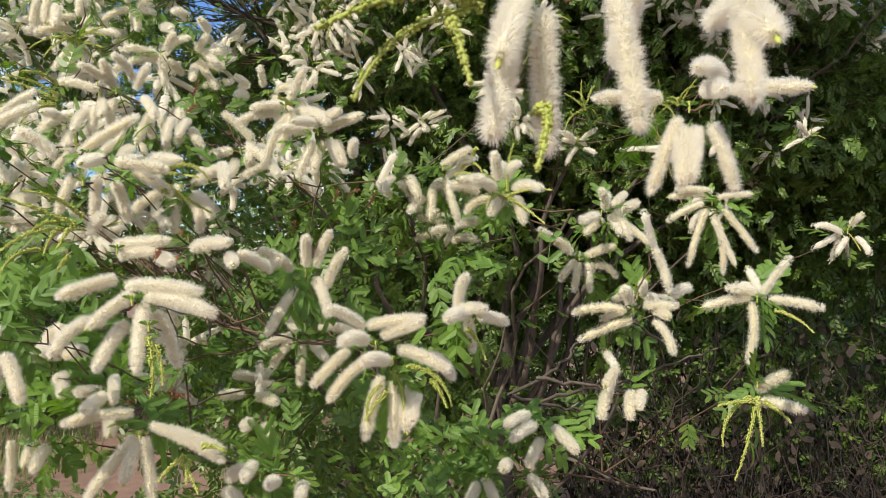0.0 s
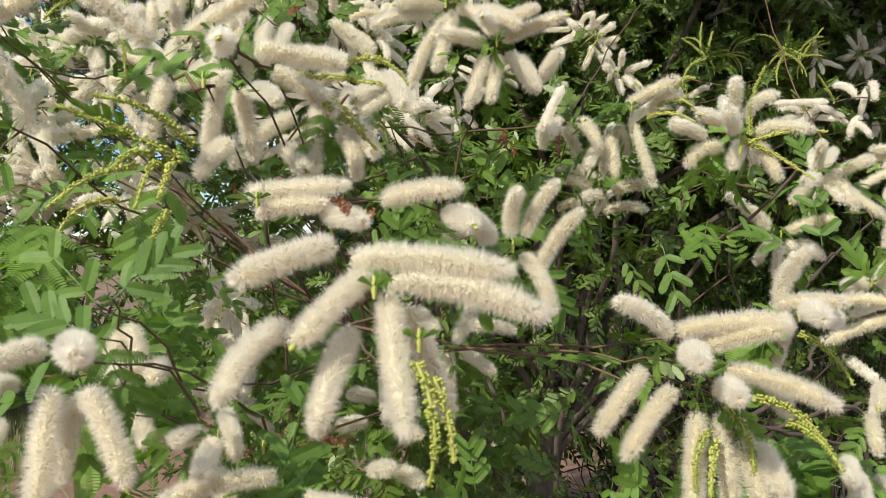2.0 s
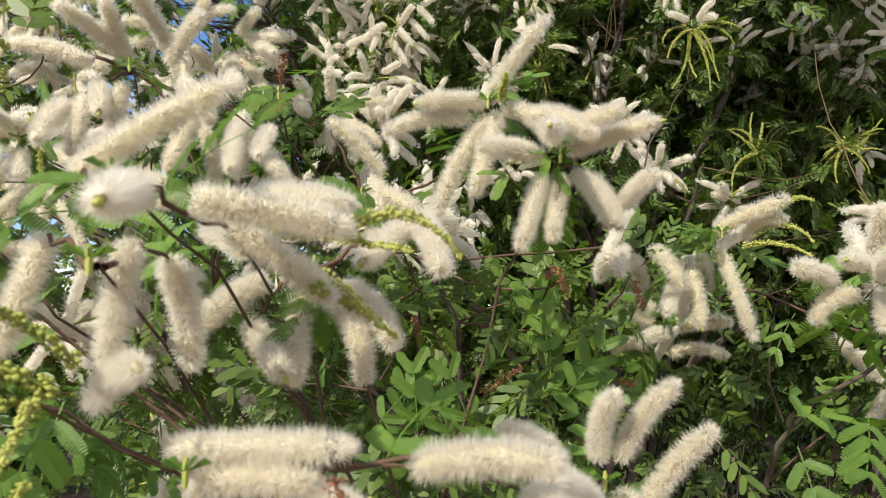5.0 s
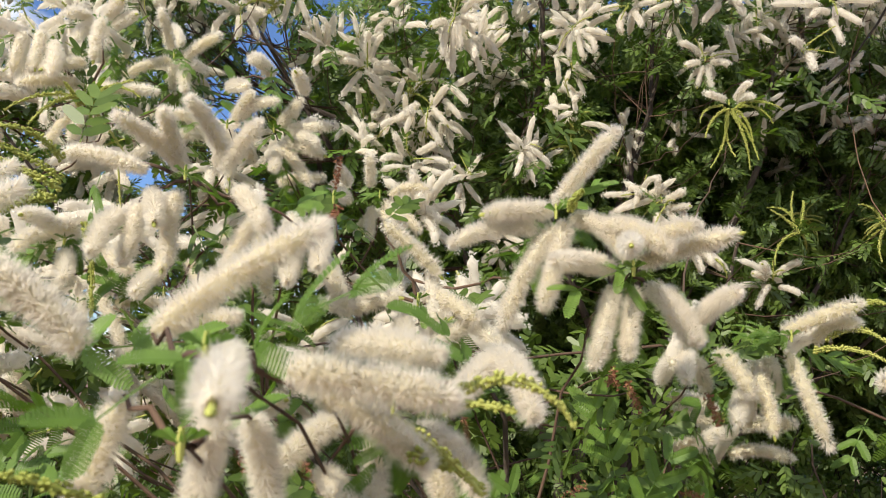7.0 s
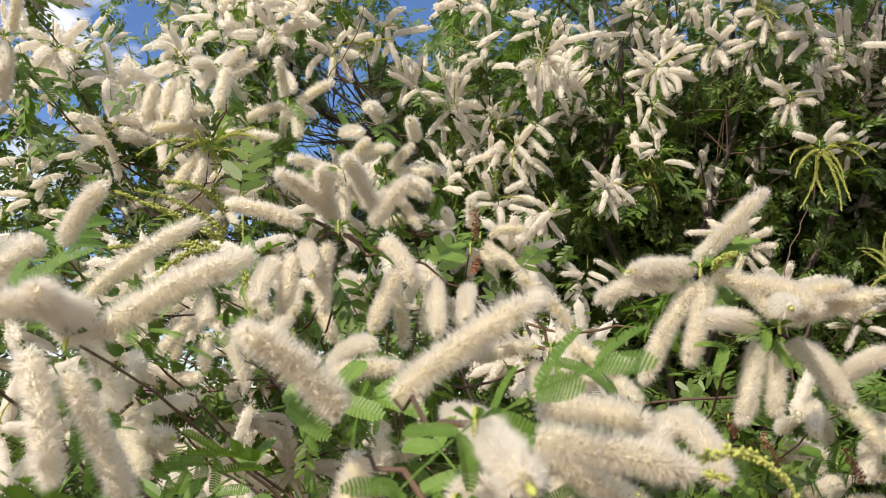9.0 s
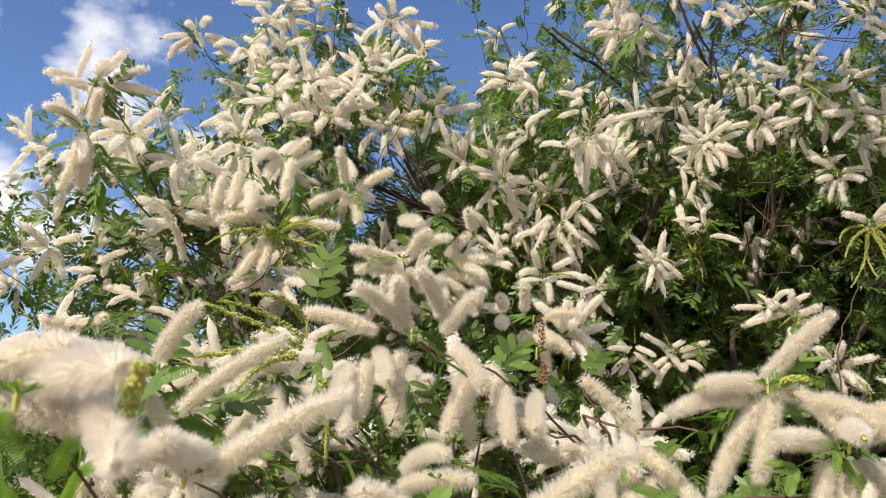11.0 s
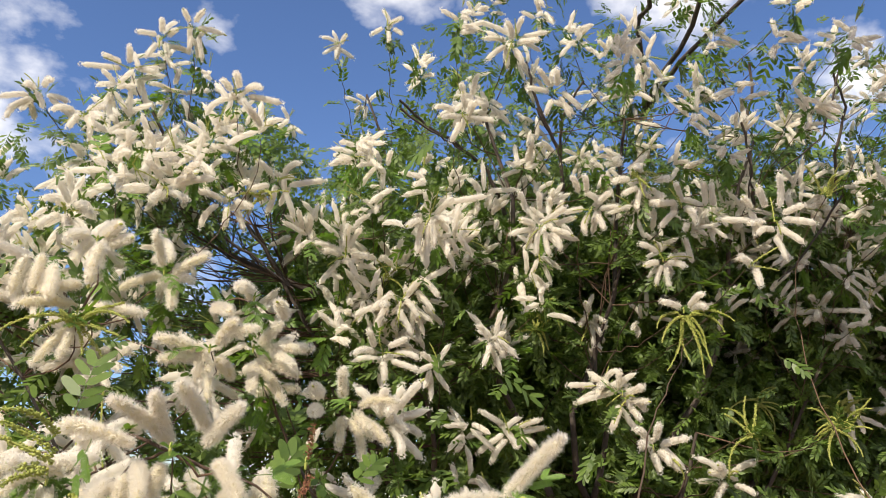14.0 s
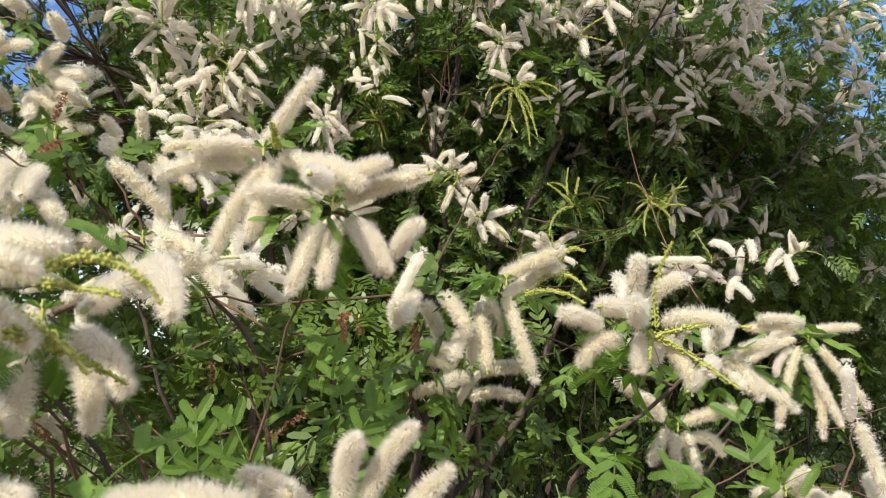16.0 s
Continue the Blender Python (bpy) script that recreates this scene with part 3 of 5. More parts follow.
cluster((0.225, 1.336, 1.485), [(-18, 13, 12, -45, -6, 34), (-10, 13, 8, -33, -9, 22), (13, 12, 4, 42, -41, 16), (1, 12, -7, -10, -17, -45), (16, 11, -7, -1, -21, -45), (28, 19, -11, 37, 3, -19), (-3, 12, -4, -27, -10, -31)])
cluster((0.258, 1.318, 1.559), [(5, 12, -10, -32, -5, -27), (-8, -10, -5, -34, -51, -10), (17, 11, -3, 61, -31, -49), (9, 12, 5, -14, -38, 29), (24, 11, 5, 18, -27, -46), (24, 20, 13, 27, 26, 22), (39, 11, 5, 9, -48, 9)])
cluster((0.155, 2.014, 1.904), [(-10, 12, 3, -71, 17, -22), (-4, 12, 9, -6, -27, 29), (9, 12, 3, 20, -45, 1), (-3, 12, -22, -19, -5, -50), (15, 11, -9, 26, -21, -23), (-20, 21, 17, -24, 39, 16)])
cluster((0.270, 1.149, 1.416), [(-8, 12, -4, -66, 25, -5), (-1, 12, 3, -16, -33, 25), (19, 12, 3, 32, -38, 2), (33, 12, -4, 9, -48, -7), (33, 11, -18, 17, -35, -41), (3, 20, -18, -67, 23, -30), (36, 22, 86, 19, -6, -59)])
cluster((0.486, 1.462, 1.583), [(-11, 12, 1, -57, 17, -30), (-6, 12, -10, -29, 6, -96), (14, 12, 11, 58, -23, 4), (25, 12, -10, 49, -19, -72), (4, 12, 21, -62, 0, 5), (12, 20, -20, 12, -7, -99), (4, 12, -25, 37, -17, -91), (-6, 12, 16, -67, 19, -4)])
cluster((0.446, 1.149, 1.429), [(-3, 12, 3, -67, 20, -18), (13, 12, 7, 24, -29, 49), (21, 12, -1, 60, -29, -10), (-3, 12, -5, -7, -8, -80), (9, 12, 7, -46, -3, 8)], [(24, 0, -16, 38, -41, -28)])
cluster((0.379, 0.976, 1.337), [(5, 12, -9, 29, -29, 25), (5, 12, -23, 38, -38, -3)], [(-7, 0, -14, -35, -3, -61), (0, 0, -14, -5, -30, -54), (7, 0, -20, 20, -33, -20), (-3, 0, -27, -29, -14, -85), (0, 0, -20, -49, -4, -6)])
cluster((0.731, 1.462, 1.532), [(-4, 12, -5, -50, 2, 16), (6, 12, -10, -25, -9, -31), (21, 12, -10, 11, -27, -31), (11, 12, 11, 3, -44, 19)])
cluster((-0.312, 0.962, 1.576), [(-7, 13, 2, 0, -15, -54), (11, 11, -10, 27, -16, -26), (11, 11, -18, 14, -16, -34), (-24, 14, -6, -29, -22, -24), (-32, 14, -30, 23, -34, -24), (46, 9, 22, -24, -35, -24), (46, 9, 24, 13, -34, -25), (-37, 23, 7, -25, 32, 13)])
cluster((-0.343, 0.852, 1.500), [(-8, 13, 5, 59, -16, 4), (-2, 12, -8, 42, -16, 5), (77, 6, 1, 43, -24, 6), (42, 9, -9, 23, -37, -4), (118, 3, -8, 14, -40, -9), (125, 11, -5, 25, 33, -17)])
cluster((-0.239, 1.154, 1.286), [(-49, 12, 4, -25, -41, 4), (-28, 12, 1, 33, -36, 0), (-40, -11, -39, 18, -56, 19), (-13, -11, -39, 17, -59, 7), (-64, 21, 31, 24, 38, -13), (-29, 21, 17, 26, 37, -13)])
cluster((-0.381, 0.922, 1.337), [(-14, 12, -2, -8, -41, 7), (-2, -10, -3, 7, -61, -3), (2, 12, 14, 15, -39, -19), (-3, 11, -28, 16, -39, -17), (-54, -9, 17, -16, 55, -25), (-44, -9, 42, -9, 61, -4)])
cluster((-0.451, 0.931, 1.387), [(1, 13, 25, 10, -20, -35), (-2, -10, 1, 19, -59, -4), (9, 11, -33, 15, -37, -15), (-79, 12, -18, -1, -42, 0), (-79, -10, -41, 18, -59, -5), (-4, 13, 20, -4, -25, -34)])
cluster((-0.494, 0.978, 1.260), [(-8, 12, 8, 3, -28, -29), (7, 12, -3, 8, -42, -14), (-39, 20, 3, -4, 2, -56)])
cluster((0.113, 0.975, 1.290), [(-5, -10, 0, -28, -55, -2), (6, 11, -23, -18, -40, -18), (21, 11, -8, 21, -38, -17), (-12, -9, 12, -28, -55, 1)])
cluster((0.052, 0.975, 1.224), [(-2, 12, -4, 13, -32, -21), (-8, 12, -9, -17, -43, -20), (25, -10, 20, -10, -61, 9), (55, 12, -3, 10, -48, -7)])
cluster((0.224, 1.146, 1.290), [(12, 12, 5, -16, -40, -26), (46, 12, 5, -12, -42, -26), (60, 12, 5, -12, -39, -13), (25, 13, 39, -25, -34, -22)])
cluster((-0.209, 0.925, 1.243), [(-5, -10, 13, 5, -62, 3), (21, -10, -7, 5, -60, 14), (52, -11, -12, 7, -61, 5), (-43, 12, -25, 24, -37, 2), (-38, 12, -9, 23, -32, 20)])
cluster((0.030, 0.366, 1.618), [(3, 16, -16, -12, -43, -51), (18, 16, -5, -1, -18, -64), (7, 16, 5, -14, -41, -46), (51, 16, 3, 7, -18, -62), (62, 27, 8, 4, 57, -19)], [(-11, 0, -5, -72, -31, -22), (12, 0, -56, -5, -47, -31), (-12, 0, -8, -56, -23, -47), (-26, 0, -18, 7, -45, -35)], root=(0.430, 0.486, 2.118), leaves=2)
cluster((0.140, 0.366, 1.612), [(1, 16, 5, -11, -41, -50), (-1, 16, 8, 0, -47, -34), (-3, -14, -1, 8, 83, 11)], [], root=(0.540, 0.486, 2.112), leaves=2)
cluster((0.213, 0.700, 1.623), [(-4, 17, -7, -27, -15, -62), (0, 17, -17, -14, -46, -49), (10, 17, -17, -17, -45, -45), (25, 17, -13, 10, -27, -55), (-20, 17, 11, -57, -15, -3), (10, -14, 11, -15, -84, -15), (41, 17, 18, 52, -52, -8), (24, -14, 21, -43, -74, -7)], [], root=(0.613, 0.820, 2.123), leaves=2)
cluster((-0.213, 1.092, 1.693), [(2, 11, 6, 28, -38, 37), (-1, 12, 2, -47, -14, -6), (-10, 14, -9, -53, -14, -12), (2, 13, -7, -32, 8, -62), (8, 13, -5, -15, -12, -53), (13, 12, -1, 28, -23, -27)], [(9, -1, 2, -6, -62, -3)])
cluster((-0.167, 1.081, 1.656), [(-1, 10, 17, 31, -33, 7), (7, 11, 5, 56, -27, 16), (-11, 12, 1, -40, -31, 0), (-9, 14, -11, -16, -15, -46), (5, 14, -11, -10, -16, -41), (13, 13, -9, 16, -24, -34), (23, 13, -11, 12, -23, -33), (45, 14, -30, 6, -44, 13), (-5, -11, 11, -16, -59, -8), (-19, 9, 28, 34, -28, -18)])
cluster((-0.000, 1.224, 1.623), [(-1, 12, 3, 37, -44, 20), (24, 12, -4, 18, -33, 14), (4, 14, -13, 20, -16, -70), (-9, 24, -20, 20, 31, -23)], [(45, -4, 16, 6, -48, 5), (18, 1, -11, 37, -44, -11), (27, -1, -2, 30, -40, -9)])
cluster((-0.052, 1.234, 1.604), [(0, 11, 7, 15, -27, -33), (23, 15, -25, -21, -33, -22), (35, 12, -11, -1, -24, -51), (-25, 12, 7, -13, -35, -23), (-15, 21, -2, 21, 32, -24), (-44, -8, -3, 10, 60, -14)])
cluster((0.004, 1.379, 1.550), [(-1, 11, 5, -51, -2, 13), (-6, 13, -4, -44, -5, 9), (22, 12, -9, 34, -37, 6), (11, 14, -14, -36, -27, -7), (-9, 17, -31, -39, -7, -2), (11, 17, -36, 41, -40, 1)])
cluster((-0.298, 1.190, 1.644), [(-27, 5, 58, 45, -1, -42), (-71, 12, 25, 18, -15, -33), (-51, 16, -7, 40, -19, 7), (4, 11, 5, 38, -21, -20), (45, 12, -14, -40, -17, -24), (41, 13, -15, 18, -39, -22), (-10, 15, -14, 0, -37, -22), (12, -9, -13, -2, 60, -14)])
cluster((-0.437, 1.571, 1.827), [(-23, 14, -3, 47, -14, 0), (-23, -8, -10, 5, 61, 7)])
cluster((-0.458, 1.134, 1.722), [(-2, 11, 4, -36, -35, 26), (-6, 11, 6, -6, -29, 30), (23, 10, 15, -17, -30, 29), (23, 12, 5, 26, -25, 26), (-85, 8, 15, 53, -6, -12), (-8, 14, -10, 1, -14, -47), (32, 14, -7, 23, -14, -29), (43, 18, -29, -15, -17, -47), (-26, 14, -11, 13, -32, -29), (-34, 15, -19, -2, -16, -41), (-46, 16, -26, -4, -36, -31), (70, 20, -36, 4, -34, -36), (95, 21, -39, -2, -35, -24)], [(-81, 1, -13, -68, -35, 25), (-81, 0, -7, -57, -29, 22), (-81, -2, 7, -33, -36, 12), (-89, 2, -17, -65, -27, -9), (-66, 5, -34, 7, 4, -64), (-85, 2, -19, -35, -30, -30)])
cluster((-0.521, 1.317, 1.657), [(-4, -13, 14, 3, -59, -20), (18, 7, 28, 20, -14, -32), (47, -19, 52, 15, -34, -19), (1, 4, 48, 4, -34, -35)])
cluster((-0.366, 0.835, 1.598), [(-30, 46, 6, 53, 15, 40), (0, 31, -2, 14, -82, -14), (22, 16, -6, 50, 1, -8), (28, 51, -12, 38, -1, -25), (-47, 29, 0, -35, -8, 27), (30, 87, 4, 40, -19, -4)], [(73, 24, -14, 43, 5, -10), (62, 40, -34, 32, 76, -22)])
cluster((-0.372, 0.836, 1.570), [(-36, 56, 12, -7, -18, -41), (10, 56, 4, 6, 19, -40), (6, 20, 7, -12, 20, -41), (11, 19, -36, -25, 33, -15)])
cluster((-0.536, 0.906, 1.624), [(5, 12, 1, 59, 10, 38), (4, 10, 11, -11, -49, -1), (-23, 13, -5, 23, -15, -50), (-5, 15, -14, 31, 3, -56), (-1, 12, 1, 2, -42, 15)])
cluster((-0.431, 1.091, 1.621), [(-27, 13, -6, 47, -16, 7), (5, 18, 16, -31, 34, -11)])
cluster((-0.591, 1.123, 1.598), [(-1, 9, 17, -1, -42, -28), (-8, 18, -33, 43, -25, 6), (-12, 16, -24, 30, -31, -23), (-54, 21, -56, -2, -43, 4)])
cluster((-0.698, 1.155, 1.697), [(1, -9, -6, 35, -51, 4), (-20, 10, 10, 7, -36, -23), (-2, -8, -14, 21, -55, -19)])
cluster((-0.635, 1.417, 1.654), [(-16, 9, 18, -21, -26, -32), (2, 11, 7, 4, -18, -36), (17, 11, 7, 31, -11, -50), (5, 8, 25, 42, -8, -8), (-23, 8, 24, -1, -19, -49), (30, 20, 2, 37, 27, 3), (-38, 20, -48, 38, -27, 7)])
cluster((-0.413, 1.218, 1.560), [(-16, 11, 22, 6, -38, -30), (-7, 13, -7, 28, -33, 16), (-38, 9, 137, -5, 41, -20), (16, -4, 150, 2, -11, -51), (-14, -1, 140, 15, -9, -54), (35, -2, 119, 22, -31, -30)])
cluster((-0.501, 1.436, 1.848), [(-8, 13, -1, -46, -29, 7), (-11, 15, -8, -38, -25, -8), (5, 11, 6, 21, -22, 25), (11, 10, 9, 40, -19, 15), (-2, 16, -11, 6, -13, -49), (5, 24, -9, 11, 41, -13)])
cluster((-0.459, 1.480, 1.858), [(6, 11, 6, 24, -23, 23), (13, 12, 3, 54, -18, 0), (10, 16, -11, 50, -15, -20), (7, 18, -17, 34, -12, -43), (0, 18, -18, 5, -33, -32), (20, 14, -3, 30, -34, -18)])
cluster((-0.657, 1.447, 1.885), [(-4, 10, 9, -55, -28, -8), (10, 11, 7, 61, -5, -4), (-2, 3, 32, -36, -28, -20), (-10, 16, -11, -25, -21, -51), (-6, 16, -11, -5, -14, -42), (-65, -7, 61, -4, -10, -49), (-46, -7, 62, -1, -9, -48), (-35, -3, 50, 12, -26, -41), (16, -10, 79, -3, -7, -55)], [(4, 5, -16, 38, 17, -51), (4, 3, -9, -76, -25, -23), (1, 5, -16, 14, -10, -35)])
cluster((-0.586, 1.517, 1.955), [(-6, 9, 10, -5, -32, 34), (9, 13, 0, 43, -20, 23), (2, 15, -7, 16, -27, -38), (-6, 13, -1, -43, -24, -28), (3, 15, 20, -19, 26, 31)])
cluster((-0.663, 1.486, 1.983), [(4, 10, 7, 30, -35, 7), (-10, 12, 0, -5, -33, -33), (-3, 13, -3, 7, -7, -43), (-14, 10, 6, -9, -40, -13), (12, 14, -3, 36, -32, 3)])
cluster((-0.812, 1.744, 2.102), [(-13, 13, -1, -26, -20, -33), (1, 14, -5, 8, -3, -51), (-9, 9, 12, -13, -45, -6), (9, 9, 13, 30, -29, -9), (11, 15, -9, 29, -23, -26), (0, 7, 17, -12, -37, 29)])
cluster((-0.684, 1.801, 2.176), [(-8, 7, 18, -20, -34, 18), (12, 11, 5, 66, 3, 21), (-2, -7, -13, -5, -32, -26), (-27, 12, -2, -32, -23, -19), (12, 10, 10, 41, -18, 14), (3, 14, -5, 37, -7, -16)])
cluster((-0.598, 1.913, 2.202), [(3, 8, 15, 29, -23, 17), (9, 13, 0, 34, -29, -18), (-6, 16, -11, 0, -5, -46), (10, 16, -10, 20, -3, -44), (-18, 11, 3, -48, -29, -3), (-22, 14, -7, -24, -8, -49)])
cluster((-0.521, 1.953, 2.262), [(9, 8, 16, 31, -24, 15), (-13, 8, 14, -29, -30, 15), (-6, 14, -6, -10, -1, -57), (11, 17, -16, 25, 8, -56), (21, 14, -5, 65, -3, 14), (-17, 14, -7, -35, -17, -20)])
cluster((-0.956, 1.541, 2.103), [(-18, 11, 4, -24, -33, -12), (5, 8, 14, 38, -17, 30), (21, 10, 11, 48, -5, 15), (-3, 7, 18, 30, -31, 4), (-34, 8, 12, -21, -33, -8), (22, 12, 4, 57, 28, -2), (-10, 13, -2, 19, 3, -40)])
cluster((-0.898, 1.430, 1.992), [(-13, 10, 7, -20, -39, 10), (-9, 13, -3, 19, -23, -37), (-13, 15, -10, -7, -9, -61), (1, 15, -9, -7, 12, -62), (4, 9, 11, 17, -26, 31)])
cluster((-0.904, 1.560, 2.035), [(2, 9, 12, 36, -14, 24), (-5, 14, -4, 13, -4, -39), (-7, -7, -11, 14, -53, -30), (13, -7, -10, 32, -44, -30), (-18, 8, 14, -2, -43, -8)])
cluster((-1.013, 2.003, 2.430), [(-22, 12, -1, -43, -31, -25), (-16, 14, -6, -28, -19, -34), (13, 13, 1, 43, 0, -11), (19, 14, -4, 51, 35, -34), (-2, -11, 1, 9, -58, -21), (6, 8, 17, 28, -33, -1), (-21, 16, -12, -30, -14, -47)])
cluster((-0.852, 1.843, 2.315), [(-14, 11, 5, -2, -27, -38), (2, 12, 1, 21, -22, -30), (18, -9, -3, 34, -45, -26), (-20, 9, 9, -29, -27, -13), (6, 8, 16, 34, -28, -7)])
cluster((-0.850, 2.015, 2.504), [(-21, 11, 5, -70, -21, -9), (-22, 7, 16, -19, -45, -10), (-4, 7, 17, 5, -33, 21), (14, 11, 7, 38, -7, -8), (15, 16, -10, 21, 17, -56)])
cluster((-0.829, 2.118, 2.641), [(-16, 9, 12, -34, -26, -11), (-15, 14, -7, -9, -21, -45), (-4, 7, 19, 9, -45, 4), (10, 9, 13, 27, -34, -5), (4, 14, -6, 15, -15, -44)])
cluster((-0.768, 2.115, 2.672), [(10, 11, 7, 60, 15, -5), (3, 7, 19, 25, -27, 16), (11, 16, -11, 14, 12, -53), (-2, 16, -12, -2, 2, -42), (-10, 7, 18, -4, -47, 1)])
cluster((-0.816, 2.252, 2.578), [(-22, 15, -9, -28, 17, -53), (-23, 9, 11, -37, -31, -3), (5, 15, -7, 20, 4, -42), (18, 11, 7, 56, -12, 4), (-11, 5, 25, 17, -33, 28)])
cluster((-0.594, 1.836, 2.376), [(-12, 9, 10, -7, -42, -4), (14, 9, 11, 32, -33, -10), (19, 12, 2, 61, -2, -10), (9, 14, -4, 21, -22, -35), (-17, 14, -5, -33, -8, -40), (3, 8, 16, 0, -45, 4)])
wild_cluster((-0.590, 2.527, 2.658), 6)
cluster((-0.015, 1.972, 2.209), [(-26, 2, 34, -19, -27, 27), (1, 2, 35, -7, -30, 26), (-8, 13, -2, -47, -6, -14), (-8, 10, 9, -36, -31, -4), (0, 14, -6, -4, -3, -52), (14, 15, -6, 8, -7, -47), (25, 15, -5, 17, -12, -40), (25, 12, 2, 39, -25, -20), (13, 8, 15, 33, -38, 19), (35, 10, 11, 34, -33, 7)])
cluster((0.085, 1.960, 2.250), [(-25, 2, 34, -22, -42, 14), (-9, 2, 35, -16, -44, 16), (-13, 11, 4, -39, -4, -13), (15, 14, -5, 5, -29, -39), (20, 11, 5, 32, -31, -4), (14, 8, 15, 17, -33, 13), (-1, 14, -6, -8, -3, -42)])
cluster((0.237, 1.994, 2.167), [(-6, 13, -2, -36, -22, -17), (15, 10, 10, 25, -31, -5), (16, 13, -1, 16, -43, -20), (2, 15, -7, -14, -2, -46), (13, 15, -6, 2, -8, -49), (-7, 8, 14, -41, -10, 15), (65, 13, 2, -24, -26, 42)])
cluster((0.189, 1.944, 2.307), [(-11, 14, -6, -35, -20, -24), (20, 10, 11, 17, -45, -14), (-2, 8, 15, -28, -35, 5), (16, 14, -5, 24, -14, -44), (-6, 14, -6, -8, 0, -47), (-28, 9, 8, -40, -21, -17)])
cluster((0.254, 1.929, 2.259), [(-5, 14, -6, -32, 5, -36), (53, 12, 7, -16, -31, 38), (69, 12, 8, -14, -32, 37), (16, 13, 0, 5, -31, -39), (4, 8, 15, -26, -40, 17), (-6, 10, 9, -43, -1, -8)])
cluster((0.149, 2.227, 2.105), [(-2, 13, -3, -21, -26, -32), (16, 14, -2, 14, -40, -21), (11, 17, -15, 1, -9, -55), (17, 17, -14, 3, -33, -35), (-3, -12, 3, -17, -37, 9)], [(-12, 3, -12, -40, -14, 20), (1, 7, -23, -21, -3, -51)])
cluster((0.206, 1.820, 2.024), [(0, 10, 7, -44, -24, 2), (14, 10, 8, 5, -48, 12), (19, 12, 4, 6, -44, -5)], [(-4, 3, -9, -34, 4, -49), (-4, 3, -9, -19, 25, -93), (1, 4, -13, 12, 9, -73), (5, 4, -13, 28, 3, -96), (5, 3, -9, 40, -3, -85), (10, 2, -7, 53, -19, -32), (14, 1, -4, 63, -28, -17), (-9, 1, -5, -38, 2, -30), (0, 3, -9, -7, 16, -64), (10, 3, -8, 27, -1, -56)])
cluster((0.123, 2.039, 1.919), [(-12, 12, 1, -54, -4, -3), (9, 9, 12, 20, -30, 16), (-6, 15, -9, -44, -3, -29), (15, 14, -3, 31, -32, 3), (-3, -10, -2, -21, -58, -9)])
cluster((-0.053, 2.062, 1.827), [(-9, 9, 11, -47, -13, 23), (-8, 14, -5, -49, -5, -38), (13, 11, 7, 43, -32, 15), (19, 14, -3, 56, -23, 12), (-2, 17, -15, -29, -11, -44), (15, -3, -25, -11, -60, -8), (25, 17, -13, 26, -24, -16)])
cluster((0.157, 2.005, 1.890), [(9, 9, 12, 14, -47, 10), (-5, 16, -14, -16, -10, -38), (20, 14, -2, 18, -47, -4), (16, 17, -13, 5, -39, -24)])
cluster((0.170, 1.895, 1.798), [(-5, 10, 10, -33, -29, 16), (9, 8, 15, -8, -39, 20), (19, 11, 6, 35, -37, 10), (15, 15, -8, 3, -40, -20), (20, 16, -12, 21, -28, -25), (-18, -12, 3, -25, -57, -5), (6, 16, -13, -3, -37, -29)], [(20, 5, -17, 23, -28, -36)])
cluster((-0.342, 1.584, 1.808), [(-11, 9, 12, -2, -24, 32), (-40, -8, -11, -2, -62, -7), (12, 12, 2, 48, -24, 4), (-10, 16, -14, -1, -16, -40), (1, 17, -17, 18, -17, -49), (16, 18, -16, 33, -19, -29), (5, 14, -6, 26, -18, -33), (-38, -14, 11, -7, -62, 2)])
cluster((-0.303, 1.876, 1.931), [(-14, 12, 1, -35, -35, -10), (10, 9, 12, 30, -24, 12), (20, 13, -1, 42, -22, -8), (16, 16, -11, 47, -21, -17), (1, 16, -12, 5, -13, -40), (-14, 9, 11, -12, -42, 20)])
cluster((-0.275, 1.959, 2.042), [(41, 0, 45, 28, -13, -36), (26, 6, 24, 36, -13, -44), (6, 10, 8, 31, -13, -39), (-4, 16, -12, 29, -12, -49), (-26, -8, -9, -8, -60, -15), (-21, 9, 12, -31, -11, -31), (-35, 14, -9, -47, -13, -22), (11, 9, 14, 23, -29, 26)])
cluster((-0.284, 2.117, 2.152), [(-11, 10, 8, -20, -39, 3), (7, 12, 4, 39, -21, -6), (-5, 15, -8, -35, -10, -29), (12, 8, 15, 14, -44, 12), (-6, 8, 14, 14, -34, 39)])
cluster((-0.234, 1.889, 2.185), [(-2, 8, 14, -9, -30, 26), (11, 10, 10, 29, -33, 22), (26, 4, 30, 76, -19, 13), (-14, 13, -2, -27, -29, -25), (-9, 14, -6, -9, 0, -60), (0, 16, -11, 1, 22, -76), (7, 14, -5, 5, -5, -47), (11, 11, 5, 26, -35, -22)])
cluster((-0.384, 1.983, 2.131), [(-17, 8, 13, -48, -22, 2), (-11, 11, 3, -34, -20, -2), (5, 8, 14, 22, -32, 34), (11, 12, 4, 32, -37, -10), (-10, 15, -7, -35, -7, -51), (6, 15, -7, 17, -29, -35), (-1, 7, 19, 3, -32, 35)])
cluster((-0.462, 1.463, 1.917), [(-1, 13, 0, -14, -41, 5), (39, -3, -23, -6, -41, 9), (-49, 15, -13, 25, -33, -10)])
cluster((-0.910, 1.542, 1.772), [(-21, 12, 0, -10, -48, -6), (62, 29, -51, 31, -28, 14), (91, 31, -56, 23, -11, -41), (1, 14, -5, 26, -30, 12), (-26, 22, -35, 16, -33, -29)])
